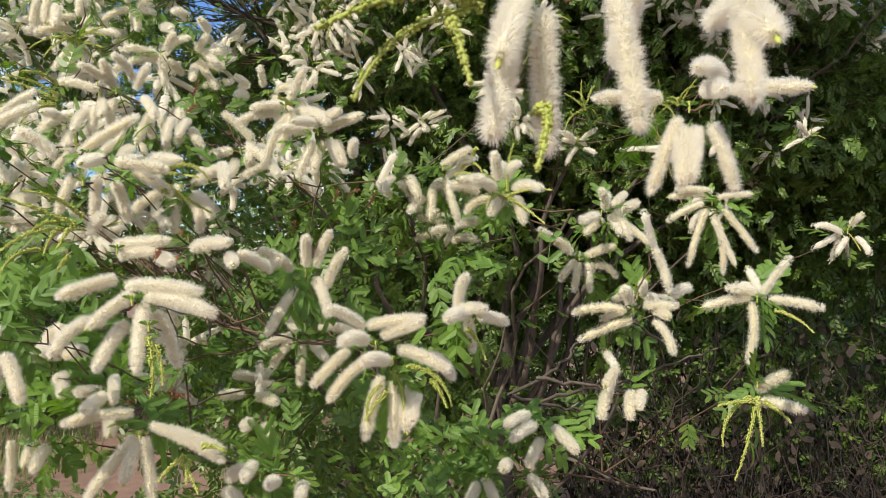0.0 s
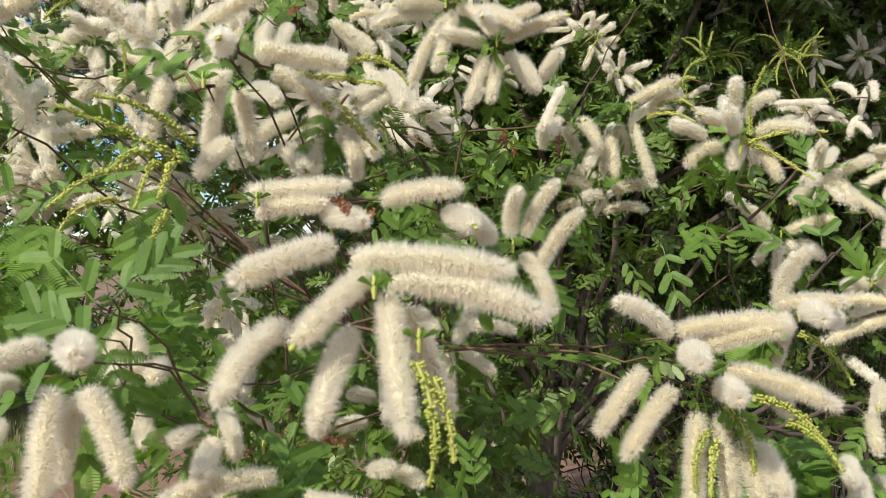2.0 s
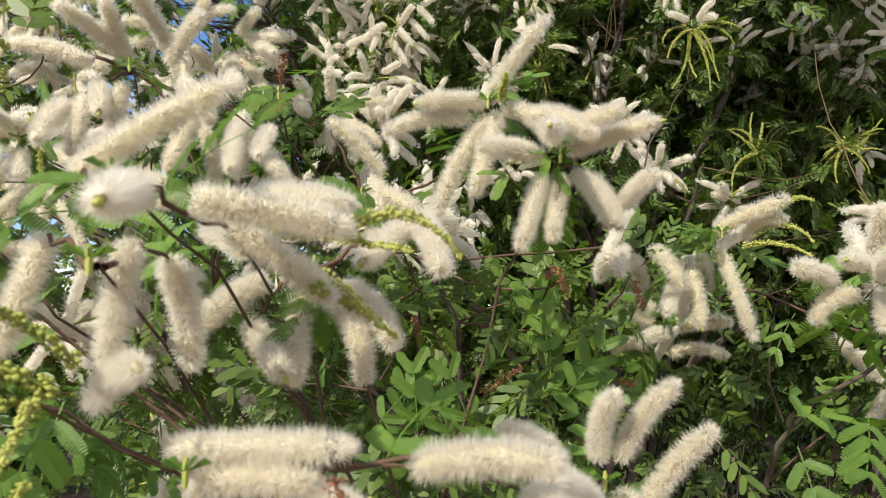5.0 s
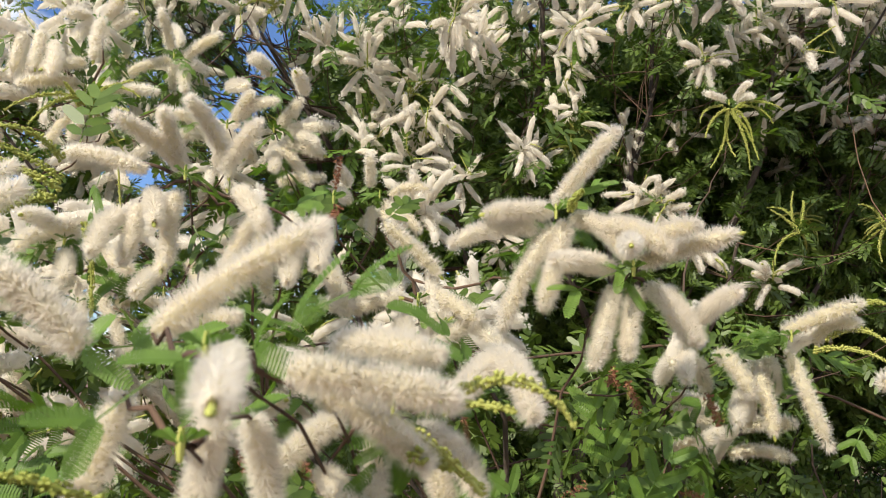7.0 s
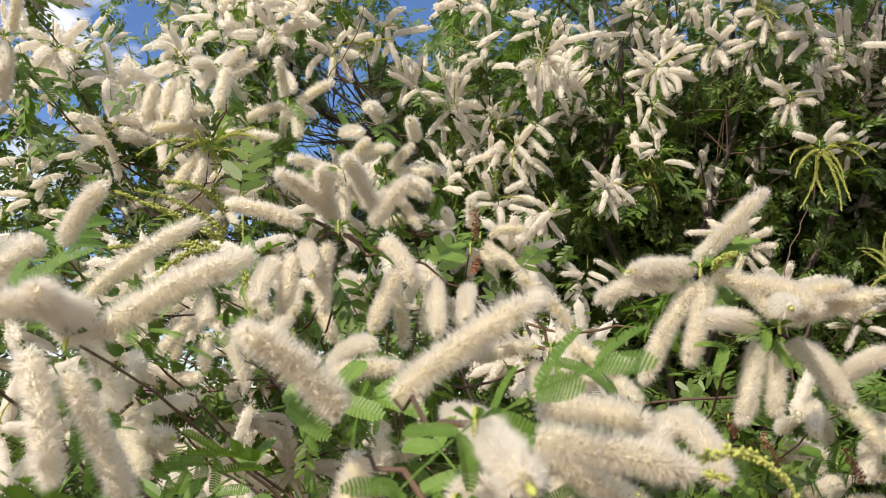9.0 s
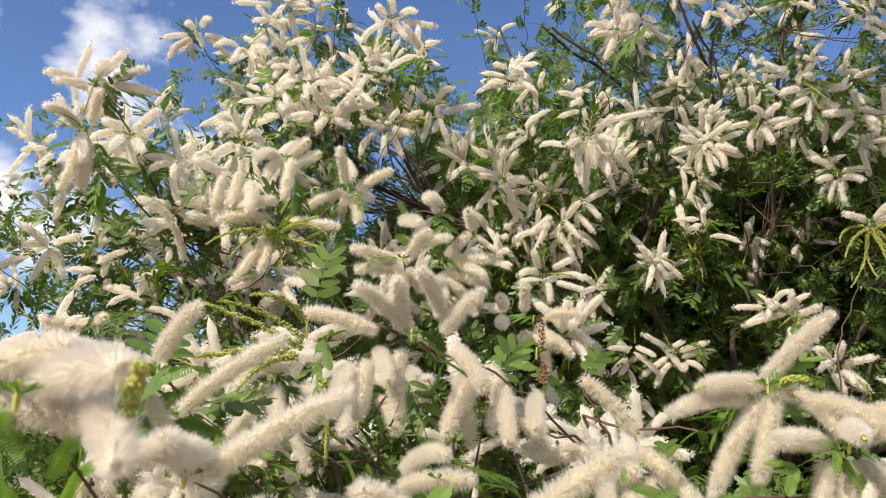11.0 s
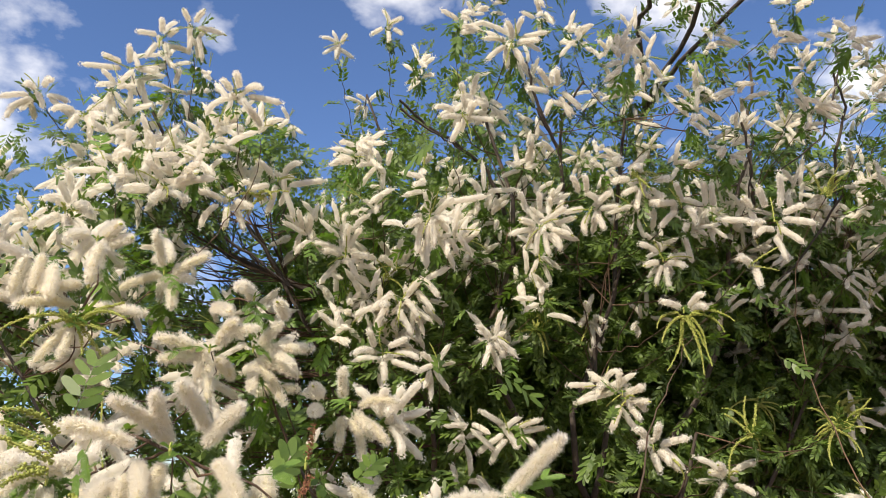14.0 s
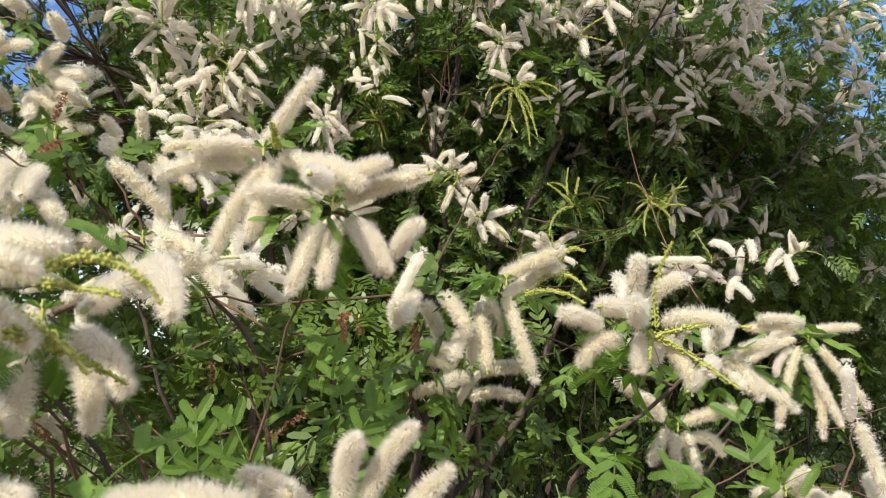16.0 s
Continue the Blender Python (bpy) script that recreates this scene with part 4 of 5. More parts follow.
cluster((-0.596, 1.281, 1.697), [(-9, 11, 5, -15, -44, -17), (7, 11, 6, -14, -43, 2), (24, 16, -8, 35, -31, -18), (-3, 15, -10, 13, -36, -24), (-8, -15, 14, 5, -61, -8)])
cluster((-0.485, 2.555, 2.926), [(3, 12, 4, -48, -27, 3), (6, 13, -1, -9, 4, -44), (11, 11, 7, 16, -46, 5), (0, 13, -1, -35, -7, -30)])
cluster((-0.410, 2.951, 2.947), [(-13, 11, 5, -51, -26, 5), (6, 14, -3, -3, 2, -45), (15, 8, 16, 46, -31, 17), (5, 8, 15, -29, -41, -3)])
cluster((-0.342, 2.413, 2.907), [(-15, 13, -1, -29, -6, -26), (7, 8, 14, 28, -41, -8), (1, 15, -8, 4, -16, -44), (16, 13, 0, 22, -26, -29)])
wild_cluster((-0.253, 2.333, 2.738), 7)
cluster((-0.173, 1.980, 2.443), [(-10, 12, 0, -35, -10, -13), (7, 8, 17, -10, -31, 21), (13, 13, 1, 53, -23, -15), (-3, 16, -11, -16, 2, -44), (14, 14, -5, 11, -37, 25), (-16, 9, 10, -42, -15, -4)])
cluster((-0.076, 1.978, 2.615), [(-9, 12, 0, -40, 7, -37), (2, 9, 12, -18, -35, 23), (14, 11, 7, 35, -26, -8), (9, 14, -4, 17, -2, -40), (-10, 9, 12, -54, -8, -8)])
cluster((0.022, 2.006, 2.525), [(-9, 11, 5, -49, -10, -1), (8, 7, 18, -8, -32, 20), (20, 11, 7, 37, -10, -42), (-2, 16, -11, -12, 2, -39), (15, 14, -4, 21, -4, -46), (-9, 7, 17, -30, -28, 22)])
wild_cluster((0.128, 1.890, 2.552), 8)
wild_cluster((0.372, 2.096, 2.606), 8)
cluster((-0.167, 2.038, 2.503), [(0, 7, 17, -8, -43, 2), (13, 9, 6, 41, -17, -18), (-10, 16, -6, -41, -3, -32), (8, 15, -11, -8, 16, -59), (18, 5, 18, 7, -38, 27)])
cluster((-0.058, 2.021, 2.655), [(-11, 10, 12, -76, -7, 22), (8, 11, 1, 40, -23, -10), (-4, 15, -5, -17, 5, -41), (1, 7, 18, 4, -49, 4), (14, 9, 7, 59, -18, 9)])
wild_cluster((0.197, 2.210, 2.752), 7)
cluster((0.274, 2.233, 2.664), [(-11, 8, 19, -59, -5, -1), (10, 10, 6, 30, -17, -29), (-3, 15, -8, -27, 10, -44), (16, 5, 20, 8, -44, 31), (-17, 13, 5, -59, 22, -10)])
wild_cluster((0.395, 2.060, 2.715), 7)
wild_cluster((0.487, 1.948, 2.657), 7)
wild_cluster((0.644, 1.924, 2.674), 8)
wild_cluster((0.762, 1.948, 2.549), 7)
wild_cluster((0.478, 2.119, 2.522), 5)
cluster((0.361, 1.782, 2.187), [(14, 4, 24, -14, -32, 52), (-11, 7, 23, -25, -24, 32), (-9, 14, -1, -68, 26, 9), (21, 9, 5, 38, -37, -18), (17, 14, -10, 27, -25, -35), (7, 16, -15, -41, -18, -15), (20, 6, 14, 20, -35, 5), (-36, 10, 22, -30, -33, 7), (8, 19, -25, 12, -13, -45)])
wild_cluster((0.912, 2.511, 2.623), 4)
wild_cluster((0.203, 1.995, 2.280), 8)
cluster((0.691, 2.240, 2.154), [(-1, 10, 9, -29, -31, 11), (-4, -5, -15, -34, -48, -20), (12, 8, 10, -3, -47, 16), (20, 11, -3, 33, -40, -7), (-6, 18, -17, -33, -19, -26)])
cluster((0.907, 2.329, 1.944), [(-6, 13, 1, -41, -17, -11), (6, 7, 15, -15, -20, 44), (21, 10, 2, 20, -38, 10), (8, 15, -12, -22, -4, -42), (22, 13, -11, -2, -16, -49), (0, 8, 14, -31, -8, 32)])
cluster((0.325, 1.949, 1.757), [(-5, 13, 0, -37, -26, 5), (10, 10, 6, 29, -35, 20), (1, 15, -10, -27, -9, -41), (16, 15, -14, 23, -31, -15), (-15, -11, 9, -32, -53, 6)])
cluster((0.509, 1.826, 1.718), [(-2, 13, 0, -40, 1, 6), (17, 10, 1, -1, -43, 4), (8, 14, -9, -28, -27, -19), (22, 13, -8, 22, -36, -8)])
cluster((0.298, 1.758, 2.092), [(10, 10, 4, -33, -29, 4), (15, 11, -1, -6, -29, -38)])
wild_cluster((0.687, 1.890, 2.250), 6)
wild_cluster((0.821, 2.249, 2.401), 6)
wild_cluster((0.628, 2.210, 2.259), 6)
wild_cluster((0.901, 2.288, 2.243), 5)
wild_cluster((0.791, 2.003, 2.185), 5)
cluster((0.080, 1.127, 1.580), [(-4, 11, 18, -6, -23, 33), (-9, -9, 4, -29, -54, 9), (9, 8, 18, 14, -32, 18), (-22, -7, 12, -40, -47, -1), (-29, 19, 2, -39, -25, 7), (6, 12, -8, -21, -31, -22), (19, 7, 5, 32, -43, -3), (23, 8, -8, 7, -27, -34), (-11, 16, -9, -36, -5, -18)], [(4, 0, -4, 53, -37, -42), (5, 0, -9, 61, -42, 8), (9, -2, 0, 8, -15, 65), (5, 0, -9, -28, -52, -17), (-5, 0, 9, -31, -53, 9)])
cluster((0.928, 2.324, 1.944), [(-7, 15, -5, -36, 8, -44), (-1, 10, 16, -21, -17, 31), (14, 9, 2, 1, -47, 5), (7, 12, -12, -2, -14, -38), (-14, 16, 2, -44, 8, -15)])
cluster((0.447, 1.616, 1.702), [(2, 8, 27, 20, -33, -24), (59, -6, 31, -14, -31, -34), (109, -16, 19, -26, 0, -35), (-2, 13, 1, -73, 38, 2), (33, 9, -32, 16, -31, -27), (49, 4, -23, -23, -4, -35), (113, -16, 11, 2, -20, -44)])
cluster((0.305, 1.273, 1.427), [(2, 12, -2, -39, -19, -1), (13, 9, -2, -10, -36, 24), (73, -30, 13, -36, -50, -7), (19, 9, -7, -3, -45, 2)])
cluster((1.225, 2.210, 2.359), [(1, 11, 12, -26, -24, 39), (-7, -8, -1, -38, -44, -21), (29, 3, 19, 23, -51, 4), (23, 7, -2, 11, -12, -55)])
cluster((1.265, 2.219, 2.115), [(2, 11, 10, -37, -26, 19), (9, 10, 3, 5, -20, -34), (-4, 15, -11, -49, 22, -20), (18, -8, 116, -40, 12, -7)])
cluster((0.756, 2.233, 2.095), [(-1, 11, 10, -26, -19, -35), (12, 8, 10, 16, -36, 12), (6, 11, -3, -5, -33, -30), (-61, 19, 56, -20, -23, -29)])
cluster((-0.404, 0.867, 1.522), [], [(19, -1, 13, -54, -25, 26), (13, -1, 3, -65, -32, 28), (-16, 1, 0, -41, -36, -29), (-28, 2, -22, -27, -34, -33), (3, 0, -28, -10, -25, -36), (-6, 0, 6, -14, -44, -15), (-3, 0, 0, -2, -40, -29), (6, 0, 3, 2, -38, -26)])
cluster((-0.609, 1.041, 1.680), [(-15, 12, -9, 38, 28, -72), (12, 11, -24, 56, 10, 48), (-18, 12, 9, -22, -26, -30), (-6, 12, 9, 27, -18, 31)])
bud_spray((0.040, 2.237, 2.064), 9)
bud_spray((0.567, 2.320, 1.940), 8)
bud_spray((0.745, 2.297, 1.946), 9)
bud_spray((0.737, 2.261, 1.922), 8)
bud_spray((0.047, 2.233, 2.098), 7)
bud_spray((0.324, 1.854, 1.825), 6)
bud_spray((-0.300, 2.124, 2.129), 6)
bud_spray((-0.552, 1.962, 2.229), 5)
bud_spray((0.166, 1.938, 2.327), 6)
bud_spray((0.449, 1.759, 2.229), 6)
bud_spray((-0.652, 1.436, 1.869), 5)
bud_spray((0.582, 1.999, 1.859), 7)
bud_spray((0.510, 1.911, 1.849), 8)
dry_cluster((-0.350, 0.922, 1.329), [(-18, 12, -8, 34, -10, 18), (24, 12, -2, 39, -8, 7), (34, 12, 6, 24, -32, 1)])
dry_cluster((-0.370, 1.201, 1.507), [(-15, 12, 14, 27, -15, -25), (-60, 14, 24, 16, -32, -18)])
dry_cluster((-0.069, 1.282, 1.493), [(-4, 12, 0, 9, -39, 1), (-63, -16, 100, -14, -36, -10)])
dry_cluster((-0.360, 1.110, 1.524), [(-10, 11, 9, 19, -33, -13)])
dry_cluster((-0.348, 1.106, 1.516), [(-17, 15, 11, 29, -13, -24)])
dry_cluster((-0.146, 1.174, 1.578), [(-4, -11, 8, -1, -35, -19), (49, -22, 0, -5, -35, -18), (-55, 38, -88, 28, -19, 22)])
dry_cluster((-0.281, 0.847, 1.488), [(-10, 13, -2, 20, -34, 6), (-12, -9, 12, 9, -38, -8)])
dry_cluster((-0.113, 1.341, 1.592), [(0, 11, 5, -2, -35, -19), (-137, 25, -44, 2, -35, -20)])
dry_cluster((-0.362, 1.182, 1.718), [(3, 7, 32, 0, -27, -29), (5, -9, -10, -3, -37, -15)])
cluster((-0.552, 0.790, 1.653), [(-26, 9, 6, 38, -4, 10), (-35, 11, -5, 62, 4, -3), (1, 11, 5, 37, -26, 4), (20, 14, -2, 23, -32, -16)], [(32, 5, -9, 27, -54, 16)])
cluster((-0.338, 0.897, 1.585), [], [(2, 0, 0, 69, -12, -7), (4, 1, -5, 56, -8, -32)], leaves=0)
cluster((-0.248, 0.682, 1.435), [], [(-1, 0, -9, 5, -6, -50), (6, -1, -15, 8, -6, -34)], leaves=0)
cluster((-0.052, 0.835, 1.385), [], [(0, 0, -10, 10, -11, -54), (-12, 0, -25, -9, -10, -42), (14, -1, -5, 47, -13, -40)], leaves=0)

# leaf sprays that stand clear of the flowers
SPRAYS = ((-0.138, 1.245, 1.511, -0.18, -0.08, 0.98, 0.85), (-0.149, 1.248, 1.488, 0.98, -0.08, 0.18, 0.85), (-0.225, 1.217, 1.449, -0.19, -0.08, 0.98, 0.75), (-0.269, 1.220, 1.444, 0.18, -0.11, 0.98, 0.75), (-0.251, 1.216, 1.457, -0.04, -0.13, 0.99, 0.75), (-0.209, 1.205, 1.461, -0.30, -0.06, 0.95, 0.70), (-0.285, 1.223, 1.461, 0.58, -0.25, 0.78, 0.65), (-0.411, 0.777, 1.424, -0.90, 0.06, 0.43, 0.62), (-0.411, 0.777, 1.424, 0.45, -0.04, -0.89, 0.60), (-0.420, 0.798, 1.440, -0.65, 0.05, 0.75, 0.60), (-0.411, 0.797, 1.443, 0.70, -0.03, 0.71, 0.60))
for x, y, z, a, b, c, size in SPRAYS:
    place, way = Vector((x, y, z)), Vector((a, b, c))
    leaf = part("leaf", rng.choice(LEAVES), shrub)
    leaf.matrix_basis = Matrix.Translation(local(shrub, place)) @ rotation_to(way, Vector((0.1, -0.8, 0.45))).to_4x4() @ Matrix.Scale(size, 4)
    twig(shrub, place, place + Vector((-0.3 * a * 0.1, 0.10, -0.06)), leafy=0.0, stalk=0.0011)

# bare branches
bare_branch([(0.094, 1.144, 1.293), (0.147, 1.164, 1.317), (0.182, 1.185, 1.339), (0.200, 1.205, 1.362), (0.233, 1.225, 1.375), (0.301, 1.245, 1.393)], 0.0028)
bare_branch([(0.141, 1.174, 1.281), (0.193, 1.193, 1.290), (0.255, 1.213, 1.293), (0.311, 1.233, 1.312), (0.366, 1.253, 1.328), (0.434, 1.273, 1.344)], 0.0028)
bare_branch([(0.131, 1.125, 1.321), (0.182, 1.144, 1.309), (0.231, 1.163, 1.299), (0.288, 1.183, 1.287)], 0.0028)
bare_branch([(0.091, 1.124, 1.296), (0.134, 1.144, 1.284), (0.175, 1.163, 1.271), (0.229, 1.182, 1.262)], 0.0028)
bare_branch([(0.269, 1.176, 1.397), (0.307, 1.195, 1.375), (0.353, 1.213, 1.337)], 0.0028)
bare_branch([(-0.605, 1.933, 2.136), (-0.542, 1.965, 2.105), (-0.477, 2.000, 2.063)], 0.0028)
bare_branch([(-0.564, 1.928, 2.159), (-0.510, 1.968, 2.097), (-0.488, 1.996, 2.073)], 0.0028)
bare_branch([(-0.299, 1.957, 2.431), (-0.216, 1.990, 2.396), (-0.167, 2.017, 2.380)], 0.0028)
bare_branch([(-0.010, 2.046, 2.505), (0.047, 2.088, 2.437), (0.068, 2.127, 2.377)], 0.0028)
bare_branch([(0.426, 2.006, 2.491), (0.460, 2.052, 2.394), (0.467, 2.088, 2.342)], 0.0028)
bare_branch([(0.702, 2.069, 2.694), (0.684, 2.140, 2.537), (0.593, 2.194, 2.464)], 0.0028)
bare_branch([(0.669, 2.068, 2.365), (0.601, 2.136, 2.235), (0.564, 2.175, 2.191)], 0.0028)

bare_branch([(-0.540, 2.420, 2.182), (-0.602, 2.335, 2.256), (-0.692, 2.250, 2.359)], 0.0030)
bare_branch([(-0.540, 2.420, 2.182), (-0.578, 2.335, 2.271), (-0.584, 2.250, 2.383)], 0.0030)
bare_branch([(-0.540, 2.420, 2.182), (-0.559, 2.335, 2.273), (-0.538, 2.250, 2.346)], 0.0030)
bare_branch([(-0.540, 2.420, 2.182), (-0.633, 2.335, 2.192), (-0.724, 2.250, 2.230)], 0.0030)
bare_branch([(-0.496, 2.550, 1.922), (-0.515, 2.485, 2.051), (-0.540, 2.420, 2.182)], 0.0075)
bare_branch([(-0.622, 2.300, 2.146), (-0.667, 2.250, 2.142), (-0.703, 2.200, 2.142)], 0.0025)
bare_branch([(-0.002, 2.500, 2.424), (-0.061, 2.450, 2.534), (-0.147, 2.400, 2.571), (-0.224, 2.350, 2.590), (-0.299, 2.300, 2.630)], 0.0060)
bare_branch([(0.146, 2.450, 2.412), (0.125, 2.400, 2.560), (0.087, 2.350, 2.594), (0.035, 2.300, 2.673), (0.005, 2.250, 2.735)], 0.0060)
bare_branch([(0.125, 2.400, 2.560), (0.112, 2.325, 2.628), (0.149, 2.250, 2.695)], 0.0045)
bare_branch([(0.633, 2.400, 2.390), (0.624, 2.375, 2.573), (0.601, 2.350, 2.658), (0.618, 2.325, 2.747), (0.602, 2.300, 2.816)], 0.0060)
bare_branch([(0.912, 2.500, 2.446), (0.891, 2.433, 2.641), (0.896, 2.367, 2.748), (0.829, 2.300, 2.808)], 0.0050)
bare_branch([(1.021, 2.500, 1.887), (1.115, 2.475, 2.013), (1.225, 2.450, 2.094), (1.265, 2.425, 2.170), (1.340, 2.400, 2.249)], 0.0060)

# leaves and fill clusters that would hide flowers from the camera are dropped
CAMERA_RAYS = []


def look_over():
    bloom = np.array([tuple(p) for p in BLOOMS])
    CAMERA_RAYS.clear()
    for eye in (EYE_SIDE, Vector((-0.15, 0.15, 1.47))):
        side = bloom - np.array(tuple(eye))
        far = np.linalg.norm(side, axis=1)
        CAMERA_RAYS.append((eye, side / far[:, None], far))


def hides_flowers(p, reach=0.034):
    for eye, side, far in CAMERA_RAYS:
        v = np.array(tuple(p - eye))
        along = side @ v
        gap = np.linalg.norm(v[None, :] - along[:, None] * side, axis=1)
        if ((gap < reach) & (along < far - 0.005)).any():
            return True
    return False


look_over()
# more clusters deeper in the crown
for x, y, z, sx, sy, sz, count in ((-0.75, 2.05, 2.35, 0.25, 0.15, 0.25, 130), (0.1, 2.25, 2.55, 0.45, 0.2, 0.2, 100), (0.85, 2.35, 2.45, 0.35, 0.2, 0.2, 110), (-0.25, 2.05, 2.12, 0.22, 0.12, 0.17, 50), (1.1, 2.5, 2.15, 0.35, 0.2, 0.25, 40), (-1.0, 1.75, 2.0, 0.2, 0.15, 0.2, 44)):
    for i in range(count):
        p = (rng.gauss(x, sx), max(1.5, rng.gauss(y, sy)), rng.gauss(z, sz))
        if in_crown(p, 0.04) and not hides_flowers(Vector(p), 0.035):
            wild_cluster(p, 6)
# leafy boughs added above the view to cast shade on the tree's right side
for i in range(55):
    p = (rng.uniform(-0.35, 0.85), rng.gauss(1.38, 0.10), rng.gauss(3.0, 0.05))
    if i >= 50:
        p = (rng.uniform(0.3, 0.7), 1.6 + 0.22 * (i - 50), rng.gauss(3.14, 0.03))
    shade_bough = part("inflorescence", rng.choice(WILD), tree)
    shade_bough.matrix_basis = Matrix.Translation(local(tree, p)) @ Matrix.Rotation(rng.uniform(0, 6.3), 4, "Z")
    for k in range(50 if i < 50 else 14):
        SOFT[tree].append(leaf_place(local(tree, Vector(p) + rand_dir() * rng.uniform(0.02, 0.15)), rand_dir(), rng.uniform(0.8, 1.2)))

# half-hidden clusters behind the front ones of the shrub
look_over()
added = 0
while added < 36:
    p = (rng.uniform(-0.95, 0.3), rng.uniform(1.3, 1.77), rng.uniform(1.2, 2.0))
    if p[0] + 0.45 * (p[2] - 1.2) > 0.02 or (p[0] > -0.45 and p[2] < 1.62) or (p[0] < -0.5 and p[2] < 1.5) or (p[0] > -0.15 and p[2] < 1.5):
        continue
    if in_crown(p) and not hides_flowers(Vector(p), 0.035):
        spikes = []
        for k in range(rng.randint(6, 9)):
            d = rand_dir((0, -0.35, -0.05))
            o = d * 8 + rand_dir() * 10
            spikes.append((*o, *(d * rng.uniform(48, 64))))
        cluster(p, spikes, grade=2)
        added += 1

# leaves inside the crowns
for owner, x, y, z, sx, sy, sz, count in (
        (shrub, 0.0, 1.55, 1.30, 0.38, 0.18, 0.20, 4200), (tree, 0.7, 2.9, 1.2, 0.5, 0.2, 0.26, 2200), (shrub, -0.35, 1.5, 1.45, 0.22, 0.16, 0.18, 1800),
        (shrub, -0.05, 1.3, 0.95, 0.28, 0.22, 0.16, 1700), (shrub, -0.7, 1.75, 1.75, 0.28, 0.12, 0.2, 1700), (shrub, -1.05, 1.75, 1.75, 0.2, 0.15, 0.2, 900), (shrub, -0.75, 1.6, 1.55, 0.16, 0.12, 0.1, 400),
        (tree, 0.7, 2.6, 1.6, 0.45, 0.24, 0.35, 7000), (tree, 0.25, 2.6, 2.05, 0.35, 0.24, 0.22, 3800), (tree, 0.8, 2.55, 2.35, 0.40, 0.22, 0.20, 3800), (tree, -0.6, 2.3, 2.3, 0.28, 0.18, 0.22, 3000),
        (tree, 1.3, 2.7, 1.8, 0.30, 0.25, 0.45, 3600), (tree, -0.2, 2.7, 1.5, 0.35, 0.25, 0.30, 2200), (tree, 0.1, 2.3, 2.6, 0.45, 0.2, 0.2, 1100), (tree, 0.7, 3.1, 1.4, 0.6, 0.2, 0.5, 4200), (tree, 1.75, 2.9, 2.0, 0.25, 0.25, 0.5, 1500), (tree, 0.9, 3.3, 2.0, 0.6, 0.2, 0.35, 4200), (tree, 0.9, 3.35, 1.3, 0.7, 0.2, 0.35, 3000), (tree, 1.3, 3.1, 1.9, 0.5, 0.2, 0.4, 3200), (tree, 0.4, 2.9, 2.4, 0.5, 0.2, 0.2, 2600), (tree, -0.45, 2.6, 2.1, 0.3, 0.2, 0.25, 1600), (tree, 1.0, 2.95, 0.7, 0.7, 0.2, 0.35, 2500), (tree, 0.45, 2.7, 1.95, 0.32, 0.12, 0.2, 2500), (tree, 0.8, 2.5, 2.1, 0.3, 0.08, 0.18, 2500), (tree, 2.0, 2.95, 1.3, 0.3, 0.2, 0.35, 1500), (tree, 0.3, 3.1, 2.3, 0.5, 0.15, 0.25, 1500), (tree, -0.5, 2.9, 2.2, 0.35, 0.15, 0.3, 1500)):
    for i in range(count):
        p = Vector((rng.gauss(x, sx), rng.gauss(y, sy), rng.gauss(z, sz)))
        if p.y < 0.95 or not in_crown(p, 0.035):
            continue
        # leaves thinned where the camera looks into the shrub's dark inside
        if owner is shrub and ((p.x > -0.08 and p.z < 1.42) or (-0.44 < p.x < -0.06 and 1.28 < p.z < 1.54)) and rng.random() < 0.88:
            continue
        if p.x > 0.3 and p.z < 1.42 and rng.random() < 0.8:
            continue
        if p.x > 0.15 and p.z < 1.72 and p.y < 2.7 and rng.random() < (0.95 if owner is shrub else 0.96 if p.z < 1.55 else 0.8):
            continue
        # leaves gather in tufts, with hollows between them
        if p.y < 2.35 and noise.noise(p * 6.5) + 0.5 * noise.noise(p * 17) < rng.uniform(-0.25, 0.05) + (0.12 if p.x > 0.35 else 0.0):
            continue
        SOFT[owner].append(leaf_place(local(owner, p), rand_dir((0, -0.15, -0.2)), rng.uniform(0.6, 1.0) * (0.78 if p.y < 1.9 else 0.85 if p.y < 2.45 else 1.1 if p.y < 2.9 else 1.7), 0.8))
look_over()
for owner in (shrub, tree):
    SOFT[owner] = [m for m in SOFT[owner] if (m.translation + owner.location - EYE_SIDE).length > 0.7 and not in_view_gap(m.translation + owner.location) and (rng.random() < 0.1 or not hides_flowers(m.translation + owner.location + m.to_3x3() @ Vector((0, 0, 0.03))))]
for i in range(230):
    p = Vector((rng.uniform(-0.38, 0.16), rng.uniform(1.0, 1.35), rng.uniform(1.2, 1.56)))
    if i < 60:
        p = Vector((rng.gauss(0.03, 0.07), rng.gauss(1.03, 0.05), rng.gauss(1.235, 0.035)))
    elif (p.x > -0.06 and p.z < 1.46) or (p.x > -0.36 and p.x < -0.18 and p.z > 1.38 and p.z < 1.5):
        continue
    NEAR.append((shrub, shrub.location.copy(), leaf_place(local(shrub, p), rand_dir((0, -0.3, 0.1)), rng.uniform(0.5, 0.78))))
for i in range(260):
    p = Vector((rng.uniform(-0.78, -0.42), rng.uniform(0.95, 1.25), rng.uniform(1.3, 1.66)))
    NEAR.append((shrub, shrub.location.copy(), leaf_place(local(shrub, p), rand_dir((0.1, -0.3, 0.0)), rng.uniform(0.65, 0.95))))
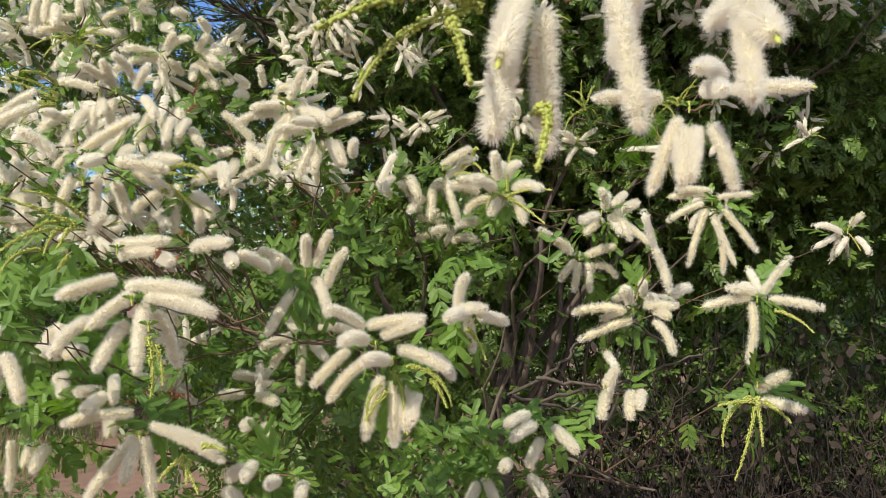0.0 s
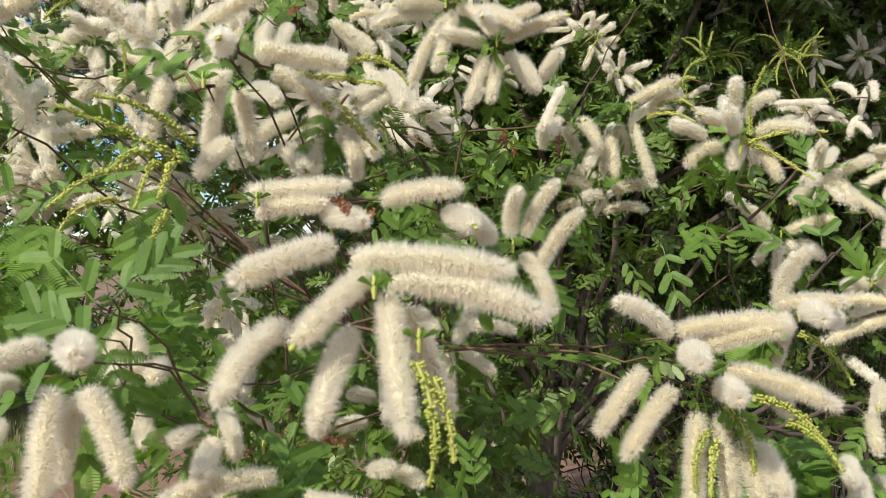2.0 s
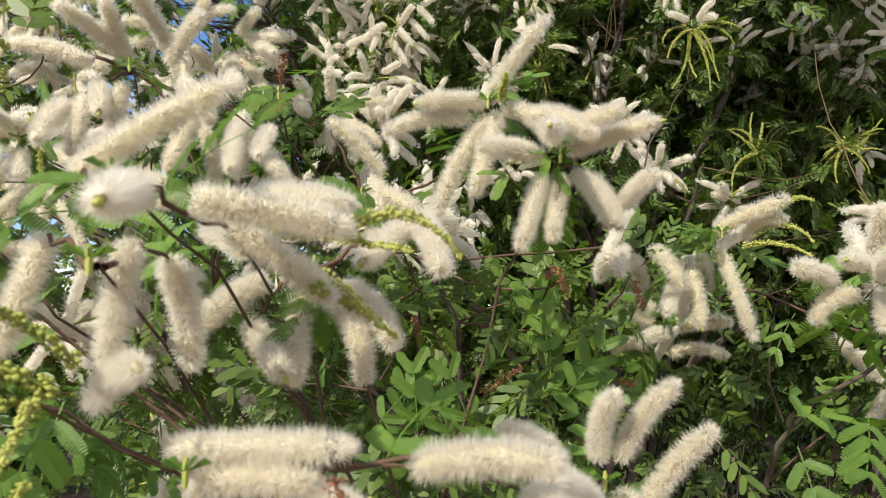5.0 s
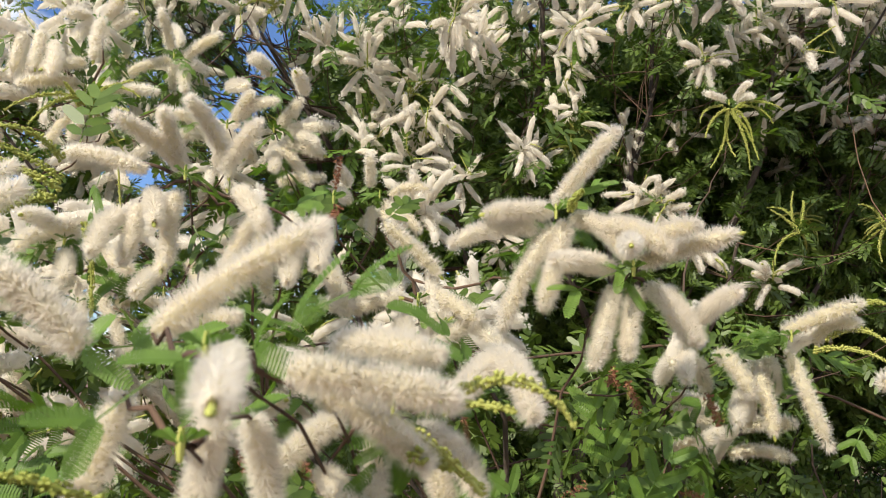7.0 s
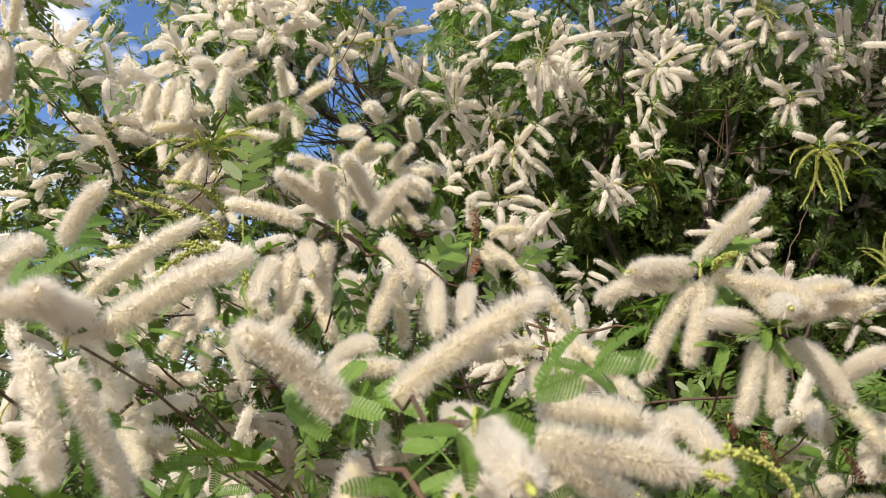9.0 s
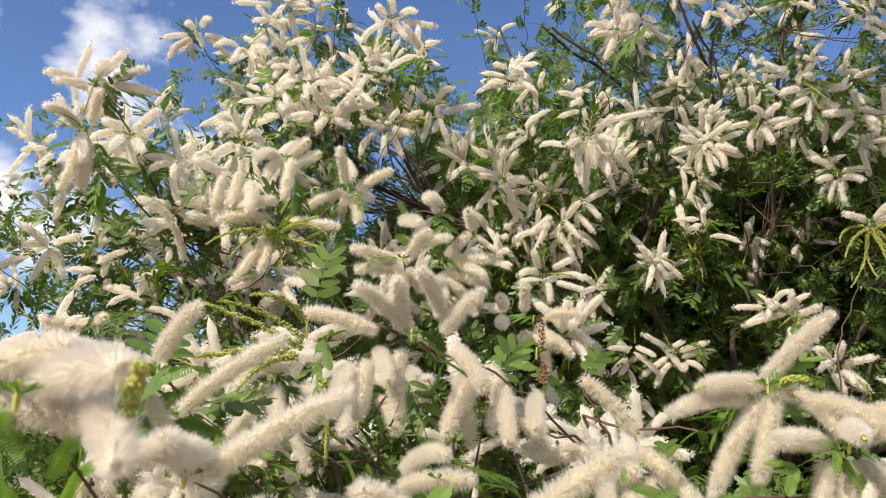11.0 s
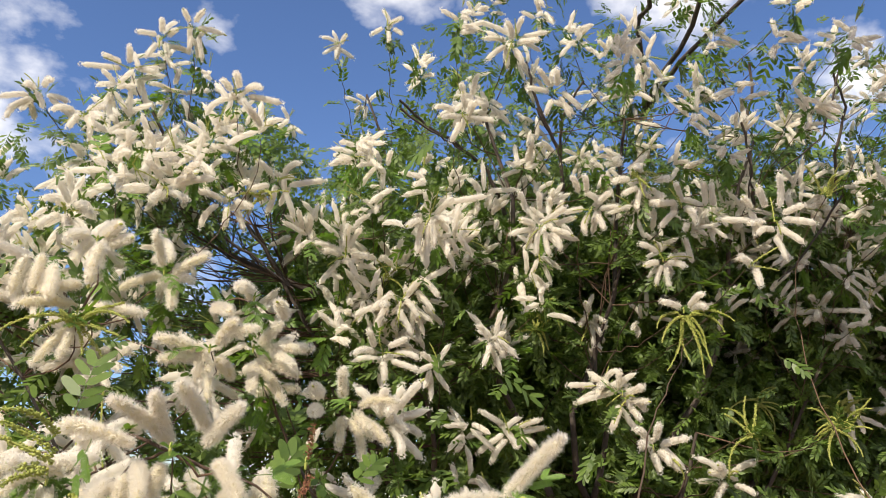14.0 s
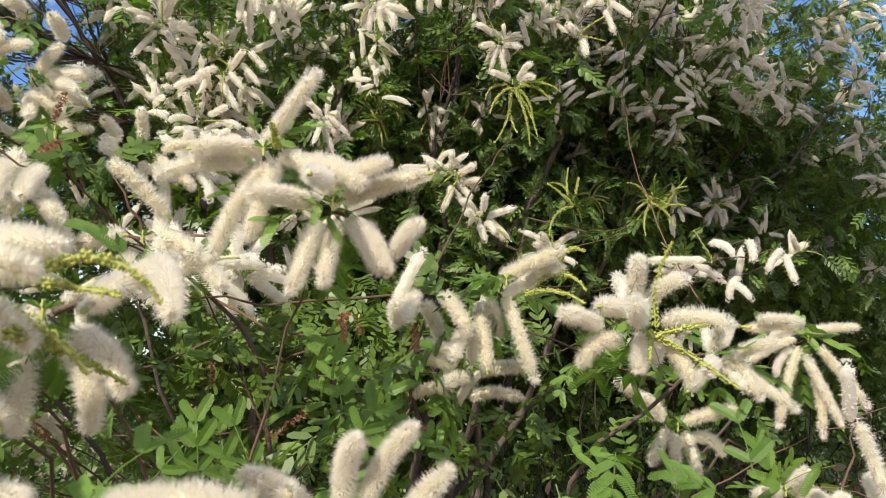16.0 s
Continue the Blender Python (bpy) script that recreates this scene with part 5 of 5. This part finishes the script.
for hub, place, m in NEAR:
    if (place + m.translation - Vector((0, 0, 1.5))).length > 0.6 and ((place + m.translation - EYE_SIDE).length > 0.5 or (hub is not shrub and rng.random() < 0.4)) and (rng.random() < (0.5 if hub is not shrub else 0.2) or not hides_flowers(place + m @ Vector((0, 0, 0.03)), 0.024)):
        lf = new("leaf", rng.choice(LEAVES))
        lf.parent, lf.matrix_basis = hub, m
deep = [m for m in SOFT[tree] if m.translation.y + tree.location.y > 2.5]
near = [m for m in SOFT[tree] if m.translation.y + tree.location.y <= 2.5]
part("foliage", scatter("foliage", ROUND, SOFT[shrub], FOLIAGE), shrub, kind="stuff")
part("foliage", scatter("foliage", PLAIN, near, SHADE_LEAF), tree, kind="stuff")
part("foliage", scatter("foliage", FAR, deep, SHADE_LEAF), tree, kind="stuff")


# low bushes round the clearing
BUSH = material("bush_leaves", (0.035, 0.08, 0.014), (0.12, 0.19, 0.035), 0.5, 20, 0.3, (1.2, 1.3, 0.5), island=True, coarse=1.2)


def bush_mesh(seed, high):
    r = random.Random(seed)
    lumps = [(Vector((r.gauss(0, 0.55), r.gauss(0, 0.55), high * r.uniform(0.25, 0.8))), r.uniform(0.28, 0.5)) for i in range(11)]
    places = []
    for i in range(480):
        c, rad = r.choice(lumps)
        d = Vector((r.gauss(0, 1), r.gauss(0, 1), r.gauss(0.2, 1))).normalized()
        p = c + d * rad * r.uniform(0.55, 1.12)
        places.append(Matrix.Translation((p.x, p.y, max(0.05, p.z))) @ rotation_to(d + Vector((r.gauss(0, 0.6), r.gauss(0, 0.6), r.gauss(0, 0.6))), Vector((r.gauss(0, 1), r.gauss(0, 1), 1))).to_4x4() @ Matrix.Scale(r.uniform(2.4, 4.0), 4))
    return scatter("crown", PLAIN, places, BUSH)


CROWNS = [bush_mesh(31 + i, h) for i, h in enumerate((1.7, 2.0, 1.4))]
sv, sf = [], []
for i in range(6):
    a = i * 1.05
    v, f = tube([(0.03 * math.cos(a), 0.03 * math.sin(a), -0.05), (0.2 * math.cos(a), 0.2 * math.sin(a), 0.5), (0.5 * math.cos(a + 0.3), 0.5 * math.sin(a + 0.3), 1.0)], (0.03, 0.02, 0.008), 6)
    sf += [tuple(x + len(sv) for x in face) for face in f]
    sv += v
STEMS = mesh_of("stems", sv, sf, (BARK,), smooth=True)
spots = [(-6.2, 6.5, 1.0, 0), (-4.6, 7.6, 1.05, 1), (-3.2, 8.0, 0.95, 2), (-1.9, 8.4, 1.1, 0), (-0.6, 7.6, 1.1, 1), (0.7, 7.0, 1.15, 2), (2.0, 6.5, 1.15, 0), (3.3, 6.0, 1.2, 1), (4.2, 4.6, 1.2, 2), (2.2, 4.2, 1.0, 0), (-7.5, 5.0, 1.0, 2), (-3.7, 7.0, 0.7, 1), (-2.5, 7.3, 0.75, 2), (-1.9, 3.9, 0.22, 1), (-2.5, 4.3, 0.2, 2), (-1.3, 3.5, 0.24, 0), (-1.0, 4.6, 0.5, 1), (-4.0, 7.3, 1.1, 0), (-5.3, 7.0, 1.2, 2), (-5.2, 8.4, 1.35, 1)]
for x, y, size, which in spots:
    bush = tagged(new("bush"), "leafy green bush at the edge of the bare soil", "bush", "bushes round the clearing")
    bush.matrix_basis = Matrix.Translation((x, y, ground_height(x, y) - 0.02)) @ Matrix.Rotation(x * 3.7, 4, "Z") @ Matrix.Scale(size, 4)
    part("crown", CROWNS[which], bush)
    part("stem", STEMS, bush)

# dead twigs and leaves under the tree, coloured darker to stand for shade
DEAD = material("dead_leaves_twigs_shade_tone", (0.012, 0.009, 0.007), (0.055, 0.036, 0.026), 0.9, 40, bump=0.5, island=True, coarse=3.0)
br = random.Random(21)
sliver = []
for i in range(4):
    pts = [Vector((0, 0, 0))]
    for k in range(5):
        pts.append(pts[-1] + Vector((br.gauss(0, 0.022), br.gauss(0, 0.022), 0.07)))
    sliver.append(tube(pts, [0.0026 - 0.0004 * k for k in range(6)], 3))
curled = [([Vector((0, -0.004, 0)), Vector((0.003, 0.012, 0.014)), Vector((0.012, 0.009, 0.034)), Vector((0.018, -0.004, 0.048)), Vector((0.005, -0.015, 0.026))], [(0, 1, 2, 4), (4, 2, 3)])]
sticks, litter = [], []
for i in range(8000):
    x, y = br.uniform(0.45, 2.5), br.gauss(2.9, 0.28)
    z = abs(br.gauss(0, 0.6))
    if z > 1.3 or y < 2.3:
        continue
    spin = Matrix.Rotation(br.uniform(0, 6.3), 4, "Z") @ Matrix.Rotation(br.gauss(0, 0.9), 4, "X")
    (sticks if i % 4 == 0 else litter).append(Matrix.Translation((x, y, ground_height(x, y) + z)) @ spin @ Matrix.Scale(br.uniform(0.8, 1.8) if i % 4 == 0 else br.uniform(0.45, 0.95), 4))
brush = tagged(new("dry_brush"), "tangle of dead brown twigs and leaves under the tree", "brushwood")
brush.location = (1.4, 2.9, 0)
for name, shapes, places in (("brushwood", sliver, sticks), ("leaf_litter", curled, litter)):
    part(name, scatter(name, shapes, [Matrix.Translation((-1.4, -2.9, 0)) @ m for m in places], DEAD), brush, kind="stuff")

# grass on the soil
GRASS = material("grass_blades", (0.06, 0.11, 0.02), (0.22, 0.26, 0.08), 0.6, 30, 0.25, island=True, coarse=2.0)
blade = ([Vector((0, -0.003, 0)), Vector((0, 0.003, 0)), Vector((0.02, 0.002, 0.06)), Vector((0.05, 0, 0.10)), Vector((0.02, -0.002, 0.06))], [(0, 1, 2, 4), (4, 2, 3)])
gr = random.Random(8)
tufts = []
while len(tufts) < 10000:
    x, y = gr.uniform(-5, 3), gr.uniform(1.6, 8.5)
    if noise.noise(Vector((x * 0.8, y * 0.8, 2))) + 0.35 * noise.noise(Vector((x * 3, y * 3, 4))) > 0.2:
        tufts.append(Matrix.Translation((x, y, ground_height(x, y) - 0.004)) @ Matrix.Rotation(gr.uniform(0, 6.3), 4, "Z") @ Matrix.Scale(gr.uniform(0.6, 1.6), 4))
grass = new("grass", scatter("grass", [blade], tufts, GRASS))
tagged(grass, "patches of low green grass on reddish soil", "grass", kind="stuff")
